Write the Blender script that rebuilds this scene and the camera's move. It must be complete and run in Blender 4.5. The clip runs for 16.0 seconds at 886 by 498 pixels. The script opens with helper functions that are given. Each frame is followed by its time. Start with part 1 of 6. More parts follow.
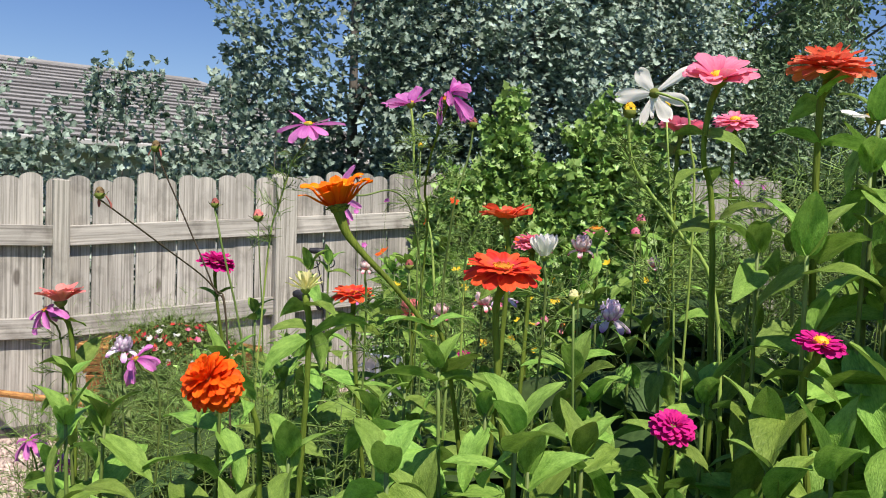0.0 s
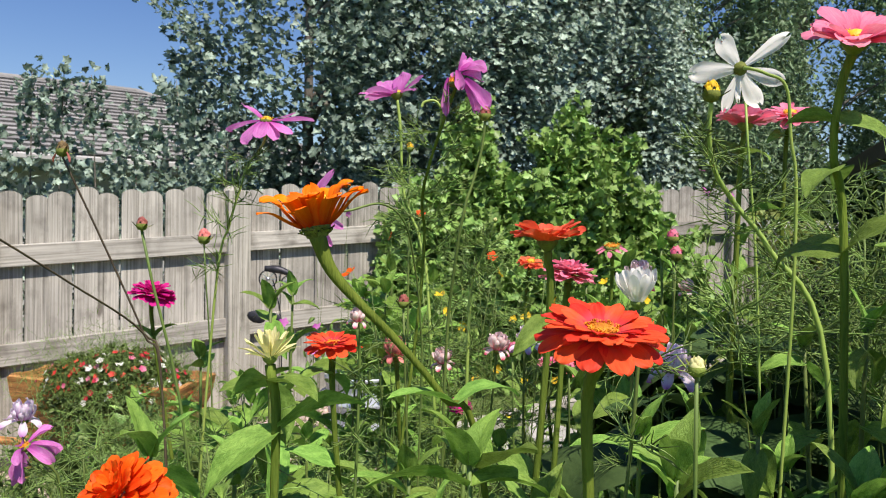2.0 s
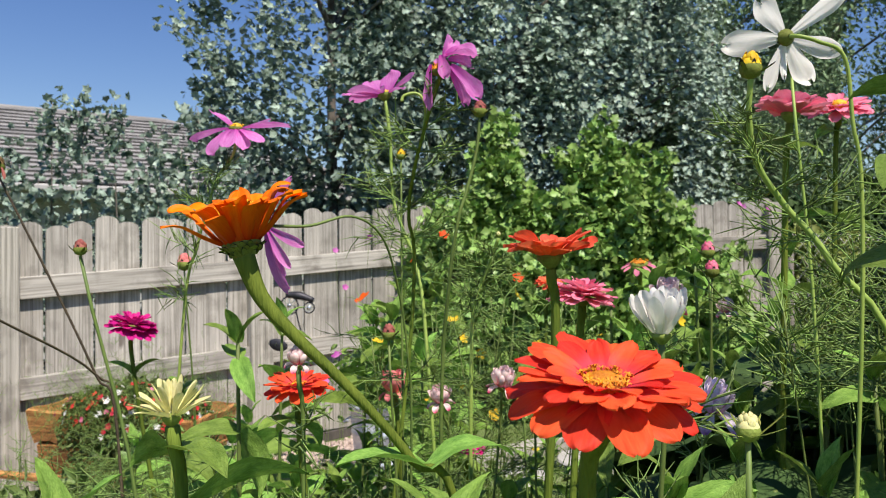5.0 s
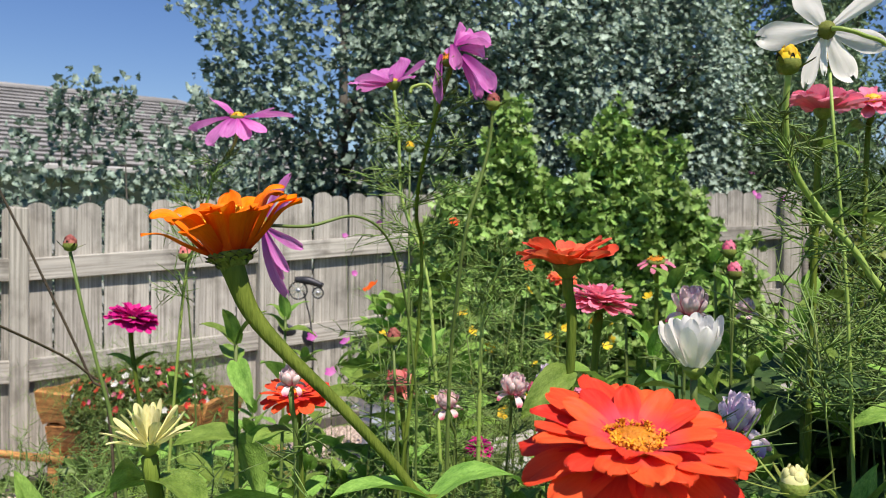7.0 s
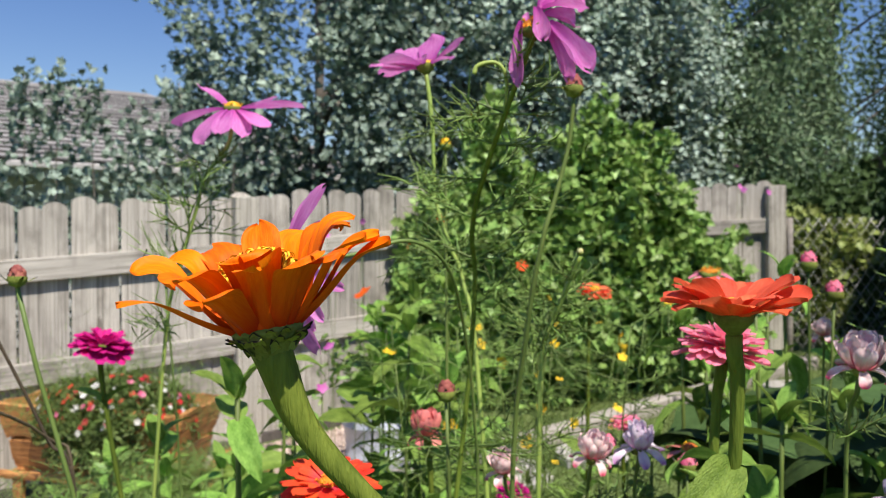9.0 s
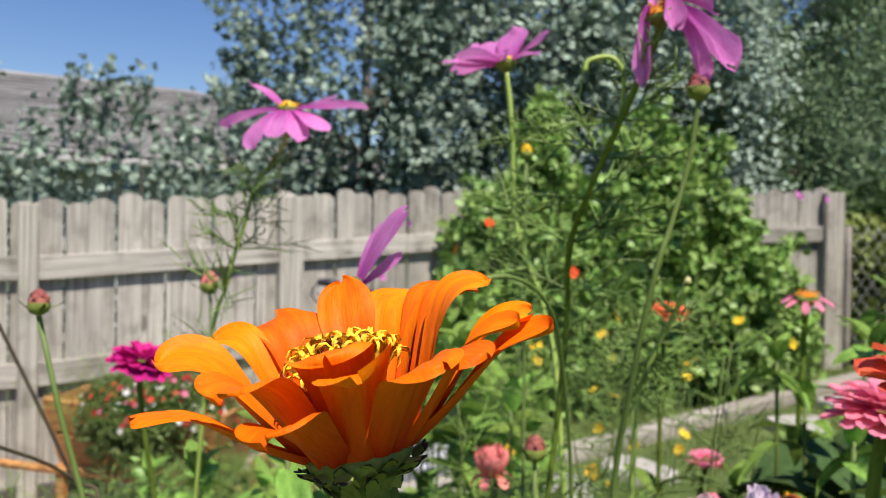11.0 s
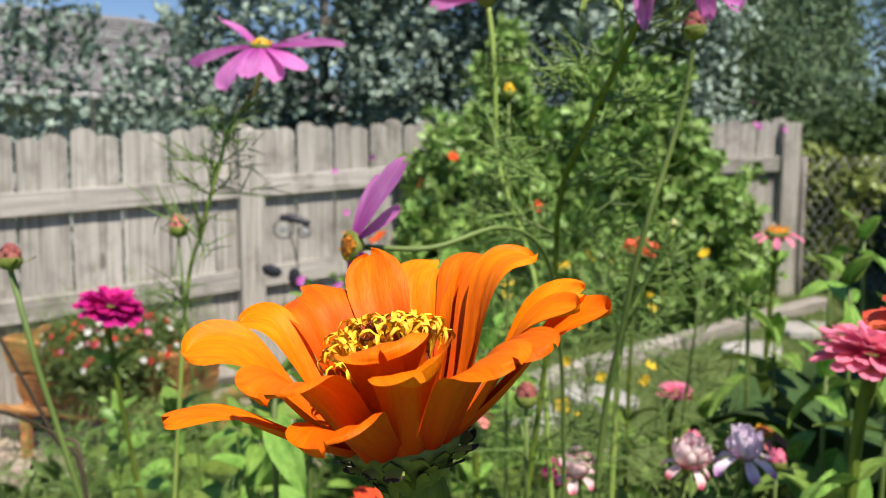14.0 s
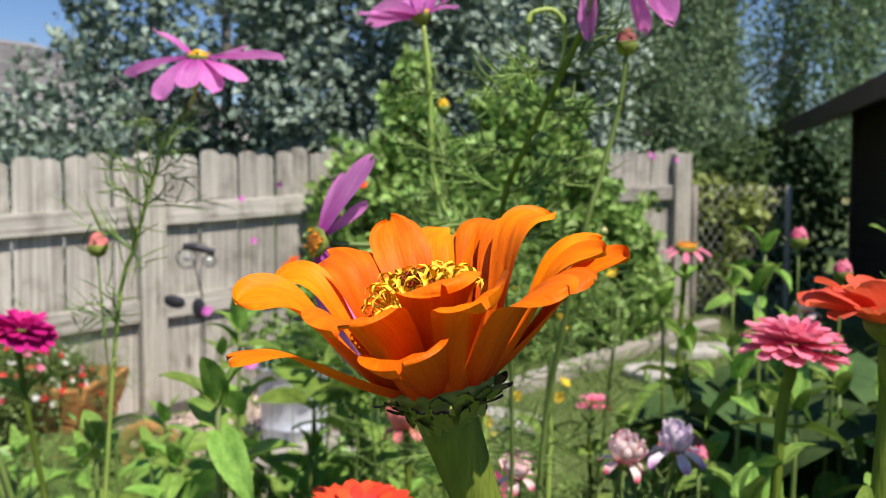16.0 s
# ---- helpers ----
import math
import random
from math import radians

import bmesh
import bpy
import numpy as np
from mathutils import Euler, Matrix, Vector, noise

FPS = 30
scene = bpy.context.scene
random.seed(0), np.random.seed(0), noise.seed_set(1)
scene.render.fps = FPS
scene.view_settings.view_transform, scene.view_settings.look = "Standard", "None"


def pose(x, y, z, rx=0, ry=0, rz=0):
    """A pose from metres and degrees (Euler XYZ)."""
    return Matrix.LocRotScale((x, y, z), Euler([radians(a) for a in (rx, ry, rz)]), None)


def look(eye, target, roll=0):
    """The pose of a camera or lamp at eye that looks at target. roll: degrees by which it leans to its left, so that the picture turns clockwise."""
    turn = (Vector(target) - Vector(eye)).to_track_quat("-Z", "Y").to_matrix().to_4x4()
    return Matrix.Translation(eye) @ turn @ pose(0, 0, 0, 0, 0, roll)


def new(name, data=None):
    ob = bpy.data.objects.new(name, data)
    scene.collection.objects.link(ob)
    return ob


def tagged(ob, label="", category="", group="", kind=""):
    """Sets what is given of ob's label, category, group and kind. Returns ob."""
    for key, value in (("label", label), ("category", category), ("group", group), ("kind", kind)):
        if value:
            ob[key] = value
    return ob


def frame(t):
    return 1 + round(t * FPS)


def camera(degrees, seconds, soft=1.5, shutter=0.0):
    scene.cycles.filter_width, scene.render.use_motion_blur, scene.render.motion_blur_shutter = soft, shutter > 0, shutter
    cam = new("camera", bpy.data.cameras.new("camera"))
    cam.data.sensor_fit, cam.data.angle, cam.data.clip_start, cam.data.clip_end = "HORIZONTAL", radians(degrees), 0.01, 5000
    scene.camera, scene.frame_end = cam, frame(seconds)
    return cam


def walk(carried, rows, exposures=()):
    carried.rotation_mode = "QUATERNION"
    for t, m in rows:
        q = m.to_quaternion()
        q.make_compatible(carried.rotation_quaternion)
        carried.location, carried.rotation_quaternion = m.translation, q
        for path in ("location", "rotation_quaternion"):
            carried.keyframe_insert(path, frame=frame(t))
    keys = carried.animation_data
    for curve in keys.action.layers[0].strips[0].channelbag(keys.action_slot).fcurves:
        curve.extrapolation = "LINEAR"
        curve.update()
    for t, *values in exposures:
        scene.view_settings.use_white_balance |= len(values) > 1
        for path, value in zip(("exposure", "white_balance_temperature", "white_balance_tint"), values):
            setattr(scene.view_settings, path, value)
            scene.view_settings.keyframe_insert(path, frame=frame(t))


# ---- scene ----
cam = camera(57.8, 16.0, soft=0.95)
PATH = [
    (0, (0.166, 0.21, 1.446), (0.145, 2.209, 1.389), 1.5),
    (0.5, (0.099, 0.275, 1.451), (0.122, 2.273, 1.388), 1.0),
    (1, (0.062, 0.33, 1.455), (0.126, 2.327, 1.382), 0.9),
    (1.5, (0.059, 0.414, 1.453), (0.155, 2.411, 1.407), 0.6),
    (2, (0.101, 0.525, 1.46), (0.19, 2.523, 1.434), 0.7),
    (2.5, (0.139, 0.616, 1.47), (0.205, 2.615, 1.461), 0.6),
    (3, (0.152, 0.649, 1.468), (0.2, 2.648, 1.47), 0.4),
    (5.3, (0.152, 0.677, 1.455), (0.159, 2.677, 1.486), -0.6),
    (5.5, (0.149, 0.676, 1.457), (0.147, 2.676, 1.48), 0.1),
    (6, (0.149, 0.682, 1.461), (0.124, 2.681, 1.483), 0.3),
    (6.5, (0.152, 0.703, 1.467), (0.113, 2.702, 1.474), 0.2),
    (7, (0.154, 0.723, 1.473), (0.136, 2.723, 1.463), 0.2),
    (7.5, (0.14, 0.766, 1.477), (0.162, 2.766, 1.449), 0.2),
    (8, (0.105, 0.821, 1.487), (0.171, 2.819, 1.446), 0.0),
    (8.5, (0.08, 0.871, 1.491), (0.153, 2.87, 1.455), -0.2),
    (9, (0.08, 0.909, 1.499), (0.129, 2.908, 1.474), -0.3),
    (9.5, (0.081, 0.954, 1.505), (0.082, 2.954, 1.483), -0.1),
    (10, (0.067, 0.985, 1.513), (0.033, 2.984, 1.492), 0.6),
    (12.5, (0.044, 1.014, 1.518), (-0.022, 3.011, 1.432), 0.6),
    (13, (0.044, 1.012, 1.519), (-0.007, 3.007, 1.388), 0.1),
    (13.5, (0.042, 1.017, 1.524), (0.03, 3.01, 1.351), 0.2),
    (14, (0.03, 1.021, 1.526), (0.077, 3.011, 1.333), 0.3),
    (14.5, (0.009, 1.022, 1.525), (0.124, 3.01, 1.339), 0.7),
    (15, (0.007, 1.017, 1.52), (0.178, 3.003, 1.354), 1.0),
    (15.5, (0.003, 1.013, 1.514), (0.224, 2.996, 1.379), 0.9),
    (16, (0.0, 1.008, 1.51), (0.285, 2.984, 1.393), 0.2),
]
walk(cam, [(t, look(eye, target, roll)) for t, eye, target, roll in PATH], exposures=[(0.0, 0.37, 6800, 13), (6.5, 0.31, 6800, 13), (8.5, 0.36, 6800, 13), (12.0, 0.34, 6800, 13), (16.0, 0.37, 6800, 13)])
cam.data.dof.use_dof, cam.data.dof.aperture_fstop = True, 28.0

# ---- world, sun, exposure ----
SUN_TO = Vector((0.32, -0.66, 1.12)).normalized()
world = bpy.data.worlds.new("sky")
scene.world = world
world.use_nodes = True
wn = world.node_tree.nodes
sky = wn.new("ShaderNodeTexSky")
sky.sky_type, sky.sun_disc = "NISHITA", False
sky.sun_elevation = math.asin(SUN_TO.z)
sky.sun_rotation = math.atan2(SUN_TO.x, SUN_TO.y)
sky.air_density, sky.dust_density, sky.ozone_density = 1.22, 0.0, 4.0
deep = wn.new("ShaderNodeHueSaturation")
deep.inputs["Hue"].default_value, deep.inputs["Saturation"].default_value = 0.516, 1.24
world.node_tree.links.new(sky.outputs[0], deep.inputs["Color"])
world.node_tree.links.new(deep.outputs[0], wn["Background"].inputs[0])
wn["Background"].inputs[1].default_value = 0.091
sun = new("sun", bpy.data.lights.new("sun", "SUN"))
sun.data.energy, sun.data.angle, sun.data.color = 5.0, radians(0.55), (1.0, 0.95, 0.87)
sun.matrix_world = look(SUN_TO * 20, (0, 0, 0))


# ---- materials ----
def material(name, dark, light, rough=0.6, scale=20.0, stretch=(1, 1, 1), bump=0.15, trans=0.0, metal=0.0,
             vary=0.25, island=False, base=None, fine=6.0, spec=0.4, hue=0.02, coord="Object", split=(0.3, 0.7), foot_axis=0):
    """A surface with broad patches and fine grain, varied from piece to piece. base: another colour at a petal's foot."""
    m = bpy.data.materials.new(name)
    m.use_nodes = True
    nt = m.node_tree
    n, link = nt.nodes, nt.links.new
    bsdf, out = n["Principled BSDF"], n["Material Output"]
    bsdf.inputs["Roughness"].default_value = rough
    bsdf.inputs["Metallic"].default_value = metal
    bsdf.inputs["Specular IOR Level"].default_value = spec
    tc, mp = n.new("ShaderNodeTexCoord"), n.new("ShaderNodeMapping")
    mp.inputs["Scale"].default_value = stretch
    link(tc.outputs[coord], mp.inputs[0])
    if island:
        rnd = n.new("ShaderNodeNewGeometry").outputs["Random Per Island"]
    else:
        rnd = n.new("ShaderNodeObjectInfo").outputs["Random"]
    shift = n.new("ShaderNodeMath")
    shift.operation = "MULTIPLY"
    shift.inputs[1].default_value = 57.0
    link(rnd, shift.inputs[0])
    big, small = n.new("ShaderNodeTexNoise"), n.new("ShaderNodeTexNoise")
    for tex, sc, detail in ((big, scale, 4), (small, scale * fine, 3)):
        tex.noise_dimensions = "4D"
        tex.inputs["Scale"].default_value, tex.inputs["Detail"].default_value = sc, detail
        link(mp.outputs[0], tex.inputs["Vector"])
        link(shift.outputs[0], tex.inputs["W"])
    ramp = n.new("ShaderNodeValToRGB")
    ramp.color_ramp.elements[0].color, ramp.color_ramp.elements[1].color = (*dark, 1), (*light, 1)
    ramp.color_ramp.elements[0].position, ramp.color_ramp.elements[1].position = split
    mixv = n.new("ShaderNodeMix")
    mixv.inputs[0].default_value = 0.4
    link(big.outputs[0], mixv.inputs[2])
    link(small.outputs[0], mixv.inputs[3])
    link(mixv.outputs[0], ramp.inputs[0])
    colour = ramp.outputs[0]
    if base:
        sep, foot = n.new("ShaderNodeSeparateXYZ"), n.new("ShaderNodeMapRange")
        link(tc.outputs["Generated"], sep.inputs[0])
        link(sep.outputs[foot_axis], foot.inputs[0])
        foot.inputs[1].default_value, foot.inputs[2].default_value = 0.05, 0.6
        foot.inputs[3].default_value, foot.inputs[4].default_value = 1.0, 0.0
        mx = n.new("ShaderNodeMix")
        mx.data_type = "RGBA"
        link(foot.outputs[0], mx.inputs[0])
        link(colour, mx.inputs[6])
        mx.inputs[7].default_value = (*base, 1)
        colour = mx.outputs[2]
    hsv = n.new("ShaderNodeHueSaturation")
    for socket, span, mid in (("Hue", hue, 0.5), ("Value", vary * 2, 1.0)):
        mr = n.new("ShaderNodeMapRange")
        mr.inputs[3].default_value, mr.inputs[4].default_value = mid - span / 2, mid + span / 2
        link(rnd, mr.inputs[0])
        link(mr.outputs[0], hsv.inputs[socket])
    link(colour, hsv.inputs["Color"])
    link(hsv.outputs[0], bsdf.inputs["Base Color"])
    if bump:
        bp = n.new("ShaderNodeBump")
        bp.inputs["Strength"].default_value, bp.inputs["Distance"].default_value = bump, 0.004
        link(small.outputs[0], bp.inputs["Height"])
        link(bp.outputs[0], bsdf.inputs["Normal"])
    if trans:
        tl, mixs = n.new("ShaderNodeBsdfTranslucent"), n.new("ShaderNodeMixShader")
        link(hsv.outputs[0], tl.inputs[0])
        mixs.inputs[0].default_value = trans
        link(bsdf.outputs[0], mixs.inputs[1])
        link(tl.outputs[0], mixs.inputs[2])
        link(mixs.outputs[0], out.inputs[0])
    return m


def wood_material(name, dark, light, grain=(95, 95, 1.4), vary=0.2):
    """Weathered boards: fine grain along the board, grey stains, streaks and a few dark knots."""
    m = bpy.data.materials.new(name)
    m.use_nodes = True
    n, link = m.node_tree.nodes, m.node_tree.links.new
    bsdf = n["Principled BSDF"]
    bsdf.inputs["Roughness"].default_value, bsdf.inputs["Specular IOR Level"].default_value = 0.88, 0.15
    tc, info = n.new("ShaderNodeTexCoord"), n.new("ShaderNodeObjectInfo")
    seed = n.new("ShaderNodeMath")
    seed.operation = "MULTIPLY"
    seed.inputs[1].default_value = 91.0
    link(info.outputs["Random"], seed.inputs[0])

    def layer(scale, detail, rough=0.5):
        mp, tex = n.new("ShaderNodeMapping"), n.new("ShaderNodeTexNoise")
        mp.inputs["Scale"].default_value = scale
        tex.noise_dimensions = "4D"
        tex.inputs["Scale"].default_value, tex.inputs["Detail"].default_value, tex.inputs["Roughness"].default_value = 1.0, detail, rough
        link(tc.outputs["Object"], mp.inputs[0])
        link(mp.outputs[0], tex.inputs["Vector"])
        link(seed.outputs[0], tex.inputs["W"])
        return tex.outputs[0]

    def blend(a, b, mode, fac):
        mx = n.new("ShaderNodeMix")
        mx.data_type, mx.blend_type = "RGBA", mode
        if isinstance(fac, float):
            mx.inputs[0].default_value = fac
        else:
            link(fac, mx.inputs[0])
        for socket, value in ((mx.inputs[6], a), (mx.inputs[7], b)):
            if isinstance(value, tuple):
                socket.default_value = (*value, 1)
            else:
                link(value, socket)
        return mx.outputs[2]

    def span(value, lo, hi, a=0.0, b=1.0):
        mr = n.new("ShaderNodeMapRange")
        for k, v in ((1, lo), (2, hi), (3, a), (4, b)):
            mr.inputs[k].default_value = v
        link(value, mr.inputs[0])
        return mr.outputs[0]
    fine = layer(grain, 5, 0.62)
    broad = layer(tuple(max(1.2, g * 0.17) for g in grain), 4)
    stain = layer((5.0, 5.0, 4.0), 4, 0.6)
    colour = blend(dark, light, "MIX", span(fine, 0.32, 0.60))
    colour = blend(colour, tuple(c * 0.62 for c in light), "MIX", span(broad, 0.50, 0.68, 0.0, 0.6))
    colour = blend(colour, (0.30, 0.29, 0.27), "MULTIPLY", span(stain, 0.50, 0.74, 0.0, 0.8))
    knot, mp = n.new("ShaderNodeTexVoronoi"), n.new("ShaderNodeMapping")
    mp.inputs["Scale"].default_value = tuple(6.0 if g > 10 else 2.4 for g in grain)
    knot.voronoi_dimensions = "4D"
    knot.inputs["Scale"].default_value = 1.0
    link(tc.outputs["Object"], mp.inputs[0])
    link(mp.outputs[0], knot.inputs["Vector"])
    link(seed.outputs[0], knot.inputs["W"])
    colour = blend(colour, (0.10, 0.085, 0.07), "MIX", span(knot.outputs["Distance"], 0.10, 0.17, 0.8, 0.0))
    hsv = n.new("ShaderNodeHueSaturation")
    link(span(info.outputs["Random"], 0.0, 1.0, 1.0 - vary, 1.0 + vary), hsv.inputs["Value"])
    link(colour, hsv.inputs["Color"])
    link(hsv.outputs[0], bsdf.inputs["Base Color"])
    bp = n.new("ShaderNodeBump")
    bp.inputs["Strength"].default_value, bp.inputs["Distance"].default_value = 0.5, 0.003
    link(fine, bp.inputs["Height"])
    link(bp.outputs[0], bsdf.inputs["Normal"])
    return m


M_WOOD = wood_material("weathered_wood", (0.175, 0.162, 0.138), (0.51, 0.484, 0.428))
M_RAIL = wood_material("weathered_rail_wood", (0.185, 0.172, 0.146), (0.53, 0.503, 0.445), (1.6, 70, 70), 0.08)
M_POST = wood_material("weathered_post_wood", (0.19, 0.178, 0.148), (0.54, 0.515, 0.445), vary=0.05)
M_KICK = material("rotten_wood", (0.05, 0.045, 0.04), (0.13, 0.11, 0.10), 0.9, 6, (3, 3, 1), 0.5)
M_BARROW = material("orange_stained_wood", (0.15, 0.055, 0.018), (0.62, 0.29, 0.10), 0.6, 10, (0.5, 7, 7), 0.4, vary=0.2, fine=4, split=(0.36, 0.62))
M_TIMBER = material("grey_timber", (0.22, 0.20, 0.17), (0.46, 0.43, 0.38), 0.9, 8, (0.5, 5, 5), 0.5)
M_STONE = material("pale_stone", (0.30, 0.29, 0.26), (0.50, 0.48, 0.44), 0.9, 9, bump=0.5, vary=0.12)
M_LAWN = material("lawn_soil", (0.06, 0.095, 0.024), (0.16, 0.21, 0.065), 0.95, 3.5, fine=14, bump=0.5)
M_GRASS = material("grass", (0.1, 0.165, 0.035), (0.25, 0.32, 0.09), 0.6, 3, trans=0.3, island=True, bump=0)
M_MULCH = material("garden_soil", (0.025, 0.018, 0.012), (0.075, 0.055, 0.035), 0.95, 12, bump=0.8)
M_GRAVEL = material("pink_gravel", (0.33, 0.25, 0.21), (0.62, 0.50, 0.43), 0.85, 14, island=True, vary=0.3, bump=0.2)
# painted shadow line for the lower edge of each shingle course
M_SHINGLESHADE = material("dark_shingle_edge", (0.05, 0.05, 0.05), (0.11, 0.11, 0.11), 0.95, 6, vary=0.2)
M_SHINGLE = material("grey_shingles", (0.16, 0.158, 0.155), (0.37, 0.36, 0.35), 0.95, 2.5, (0.7, 4, 4), 0.4, vary=0.25, fine=9)
M_SIDING = material("grey_siding", (0.36, 0.37, 0.37), (0.46, 0.47, 0.47), 0.7, 3, vary=0.05)
M_FASCIA = material("pale_fascia", (0.36, 0.36, 0.35), (0.50, 0.49, 0.48), 0.6, 3, vary=0.05)
M_GLASSDARK = material("window_glass", (0.02, 0.025, 0.03), (0.03, 0.035, 0.04), 0.05, 2, bump=0, vary=0.02, spec=0.8)
M_BROWN = material("dark_brown_paint", (0.028, 0.018, 0.016), (0.055, 0.036, 0.032), 0.75, 6, (1, 1, 4), 0.3, vary=0.1)
M_BROWNROOF = material("brown_fascia", (0.06, 0.036, 0.038), (0.11, 0.07, 0.07), 0.6, 5)
M_TIN = material("galvanised_steel", (0.50, 0.54, 0.59), (0.70, 0.74, 0.80), 0.42, 14, metal=0.35, bump=0.05, vary=0.05)
M_IRON = material("dark_iron", (0.02, 0.02, 0.024), (0.07, 0.07, 0.08), 0.5, 30, metal=0.6)
M_CHROME = material("silver_metal", (0.5, 0.5, 0.52), (0.75, 0.75, 0.77), 0.3, 30, metal=0.9)
M_WIRE = material("galvanised_wire", (0.38, 0.38, 0.36), (0.55, 0.55, 0.52), 0.5, 30, metal=0.5)
M_BARK = material("grey_bark", (0.07, 0.06, 0.05), (0.22, 0.20, 0.17), 0.9, 9, (3, 3, 0.6), 0.7)
M_POPLAR = material("silver_poplar_leaf", (0.036, 0.082, 0.045), (0.47, 0.59, 0.48), 0.55, 4, trans=0.2, island=True, vary=0.35, bump=0, split=(0.40, 0.63), spec=0.4)
M_POPLAR_GREY = material("grey_poplar_leaf", (0.055, 0.115, 0.07), (0.52, 0.65, 0.53), 0.55, 4, trans=0.18, island=True, vary=0.35, bump=0, split=(0.37, 0.62), spec=0.4)
M_ASH = material("dark_tree_leaf", (0.055, 0.11, 0.05), (0.31, 0.44, 0.23), 0.5, 3, trans=0.18, island=True, vary=0.35, bump=0)
M_VINE = material("hop_leaf", (0.058, 0.16, 0.027), (0.385, 0.565, 0.15), 0.45, 5, trans=0.17, island=True, vary=0.3, bump=0)
M_VINEDARK = material("vine_leaf", (0.14, 0.2, 0.04), (0.36, 0.42, 0.12), 0.5, 5, trans=0.25, island=True, vary=0.3, bump=0)
M_ZLEAF = material("zinnia_leaf", (0.085, 0.19, 0.024), (0.345, 0.535, 0.11), 0.45, 5, (1, 2.5, 1), 0.5, trans=0.27, vary=0.3, fine=6, hue=0.035, spec=0.2)
# leaf green kept very dark: deep shade is put into the colour
M_SQUASH_SHADED = material("squash_leaf", (0.028, 0.058, 0.018), (0.078, 0.135, 0.042), 0.7, 18, (1, 1, 1), 0.35, trans=0.12, vary=0.2, spec=0.15)
M_STEM = material("green_stem", (0.065, 0.11, 0.022), (0.18, 0.245, 0.06), 0.55, 26, (1, 1, 0.3), bump=0.12, vary=0.15)
M_ZSTEM = material("hairy_green_stem", (0.06, 0.10, 0.013), (0.19, 0.25, 0.038), 0.75, 90, (1, 1, 0.10), bump=0.6, vary=0.15, fine=5, spec=0.12)
M_STEMLIGHT = material("pale_green_stem", (0.19, 0.29, 0.05), (0.36, 0.46, 0.11), 0.5, 26, (1, 1, 0.3), bump=0.12, vary=0.1)
M_STEMDARK = material("brown_stem", (0.045, 0.033, 0.02), (0.12, 0.09, 0.05), 0.7, 60, bump=0.3)
M_FEATHER = material("cosmos_foliage", (0.05, 0.115, 0.02), (0.29, 0.42, 0.105), 0.5, 6, trans=0.13, island=True, vary=0.45, bump=0)
M_BRACT = material("green_bract", (0.10, 0.13, 0.022), (0.27, 0.32, 0.075), 0.65, 90, bump=0.2, spec=0.15)
M_BRACTEDGE = material("black_bract_edge", (0.012, 0.010, 0.008), (0.03, 0.025, 0.02), 0.7, 90)
M_PETUNIA = material("small_foliage", (0.07, 0.12, 0.03), (0.22, 0.29, 0.08), 0.5, 6, trans=0.2, island=True, vary=0.3, bump=0)


def petal_material(name, dark, light, base=None, trans=0.22, foot_axis=0):
    return material(name, dark, light, 0.55, 5, (0.5, 5, 1), 0.10, trans=trans, base=base, vary=0.14, fine=3, spec=0.15, hue=0.014, foot_axis=foot_axis)


P_ORANGE = petal_material("orange_petal", (0.78, 0.118, 0.002), (0.93, 0.232, 0.003), (0.50, 0.034, 0.003), trans=0.05)
P_RED = petal_material("scarlet_petal", (0.72, 0.050, 0.020), (0.82, 0.098, 0.036), (0.74, 0.055, 0.10))
P_CORAL = petal_material("coral_petal", (0.78, 0.105, 0.05), (0.92, 0.20, 0.10), trans=0.32)
P_SALMONRED = petal_material("salmon_coral_petal", (0.80, 0.14, 0.075), (0.92, 0.26, 0.15), trans=0.32)
P_FIRE = petal_material("orange_red_petal", (0.80, 0.075, 0.006), (0.93, 0.16, 0.015))
P_PINK = petal_material("pink_petal", (0.82, 0.19, 0.31), (0.92, 0.35, 0.46), (0.76, 0.10, 0.22), trans=0.3)
P_SALMON = petal_material("salmon_petal", (0.72, 0.18, 0.17), (0.86, 0.30, 0.27))
P_DRY = petal_material("dry_olive_petal", (0.13, 0.085, 0.04), (0.32, 0.22, 0.10))
P_BUD = petal_material("dull_red_petal", (0.30, 0.07, 0.07), (0.46, 0.17, 0.13))
P_MAGENTA = petal_material("magenta_petal", (0.50, 0.008, 0.16), (0.70, 0.030, 0.30))
P_VIOLET = petal_material("violet_pink_petal", (0.68, 0.13, 0.50), (0.86, 0.36, 0.74), (0.52, 0.07, 0.40), trans=0.42)
P_LAV = petal_material("faded_lavender_petal", (0.84, 0.62, 0.82), (0.95, 0.91, 0.94), (0.54, 0.18, 0.54), trans=0.34, foot_axis=2)
P_WHITE = petal_material("white_petal", (0.86, 0.84, 0.78), (0.92, 0.90, 0.86), trans=0.35)
P_FADE = petal_material("faded_pink_petal", (0.93, 0.54, 0.58), (0.96, 0.92, 0.86), (0.72, 0.05, 0.17), trans=0.3, foot_axis=2)
P_GREENY = petal_material("yellow_green_petal", (0.66, 0.62, 0.24), (0.86, 0.82, 0.46))
P_YELLOW = petal_material("yellow_petal", (0.75, 0.45, 0.02), (0.88, 0.62, 0.05))
P_DISC = material("yellow_floret", (0.80, 0.40, 0.012), (0.93, 0.60, 0.035), 0.5, 60, bump=0.2, vary=0.15)
P_ORANGEDISC = material("orange_disc", (0.44, 0.11, 0.006), (0.66, 0.24, 0.010), 0.6, 160, bump=0.5, vary=0.1)
P_CONE = material("red_cone", (0.42, 0.055, 0.015), (0.70, 0.17, 0.04), 0.65, 200, bump=0.6, vary=0.1)

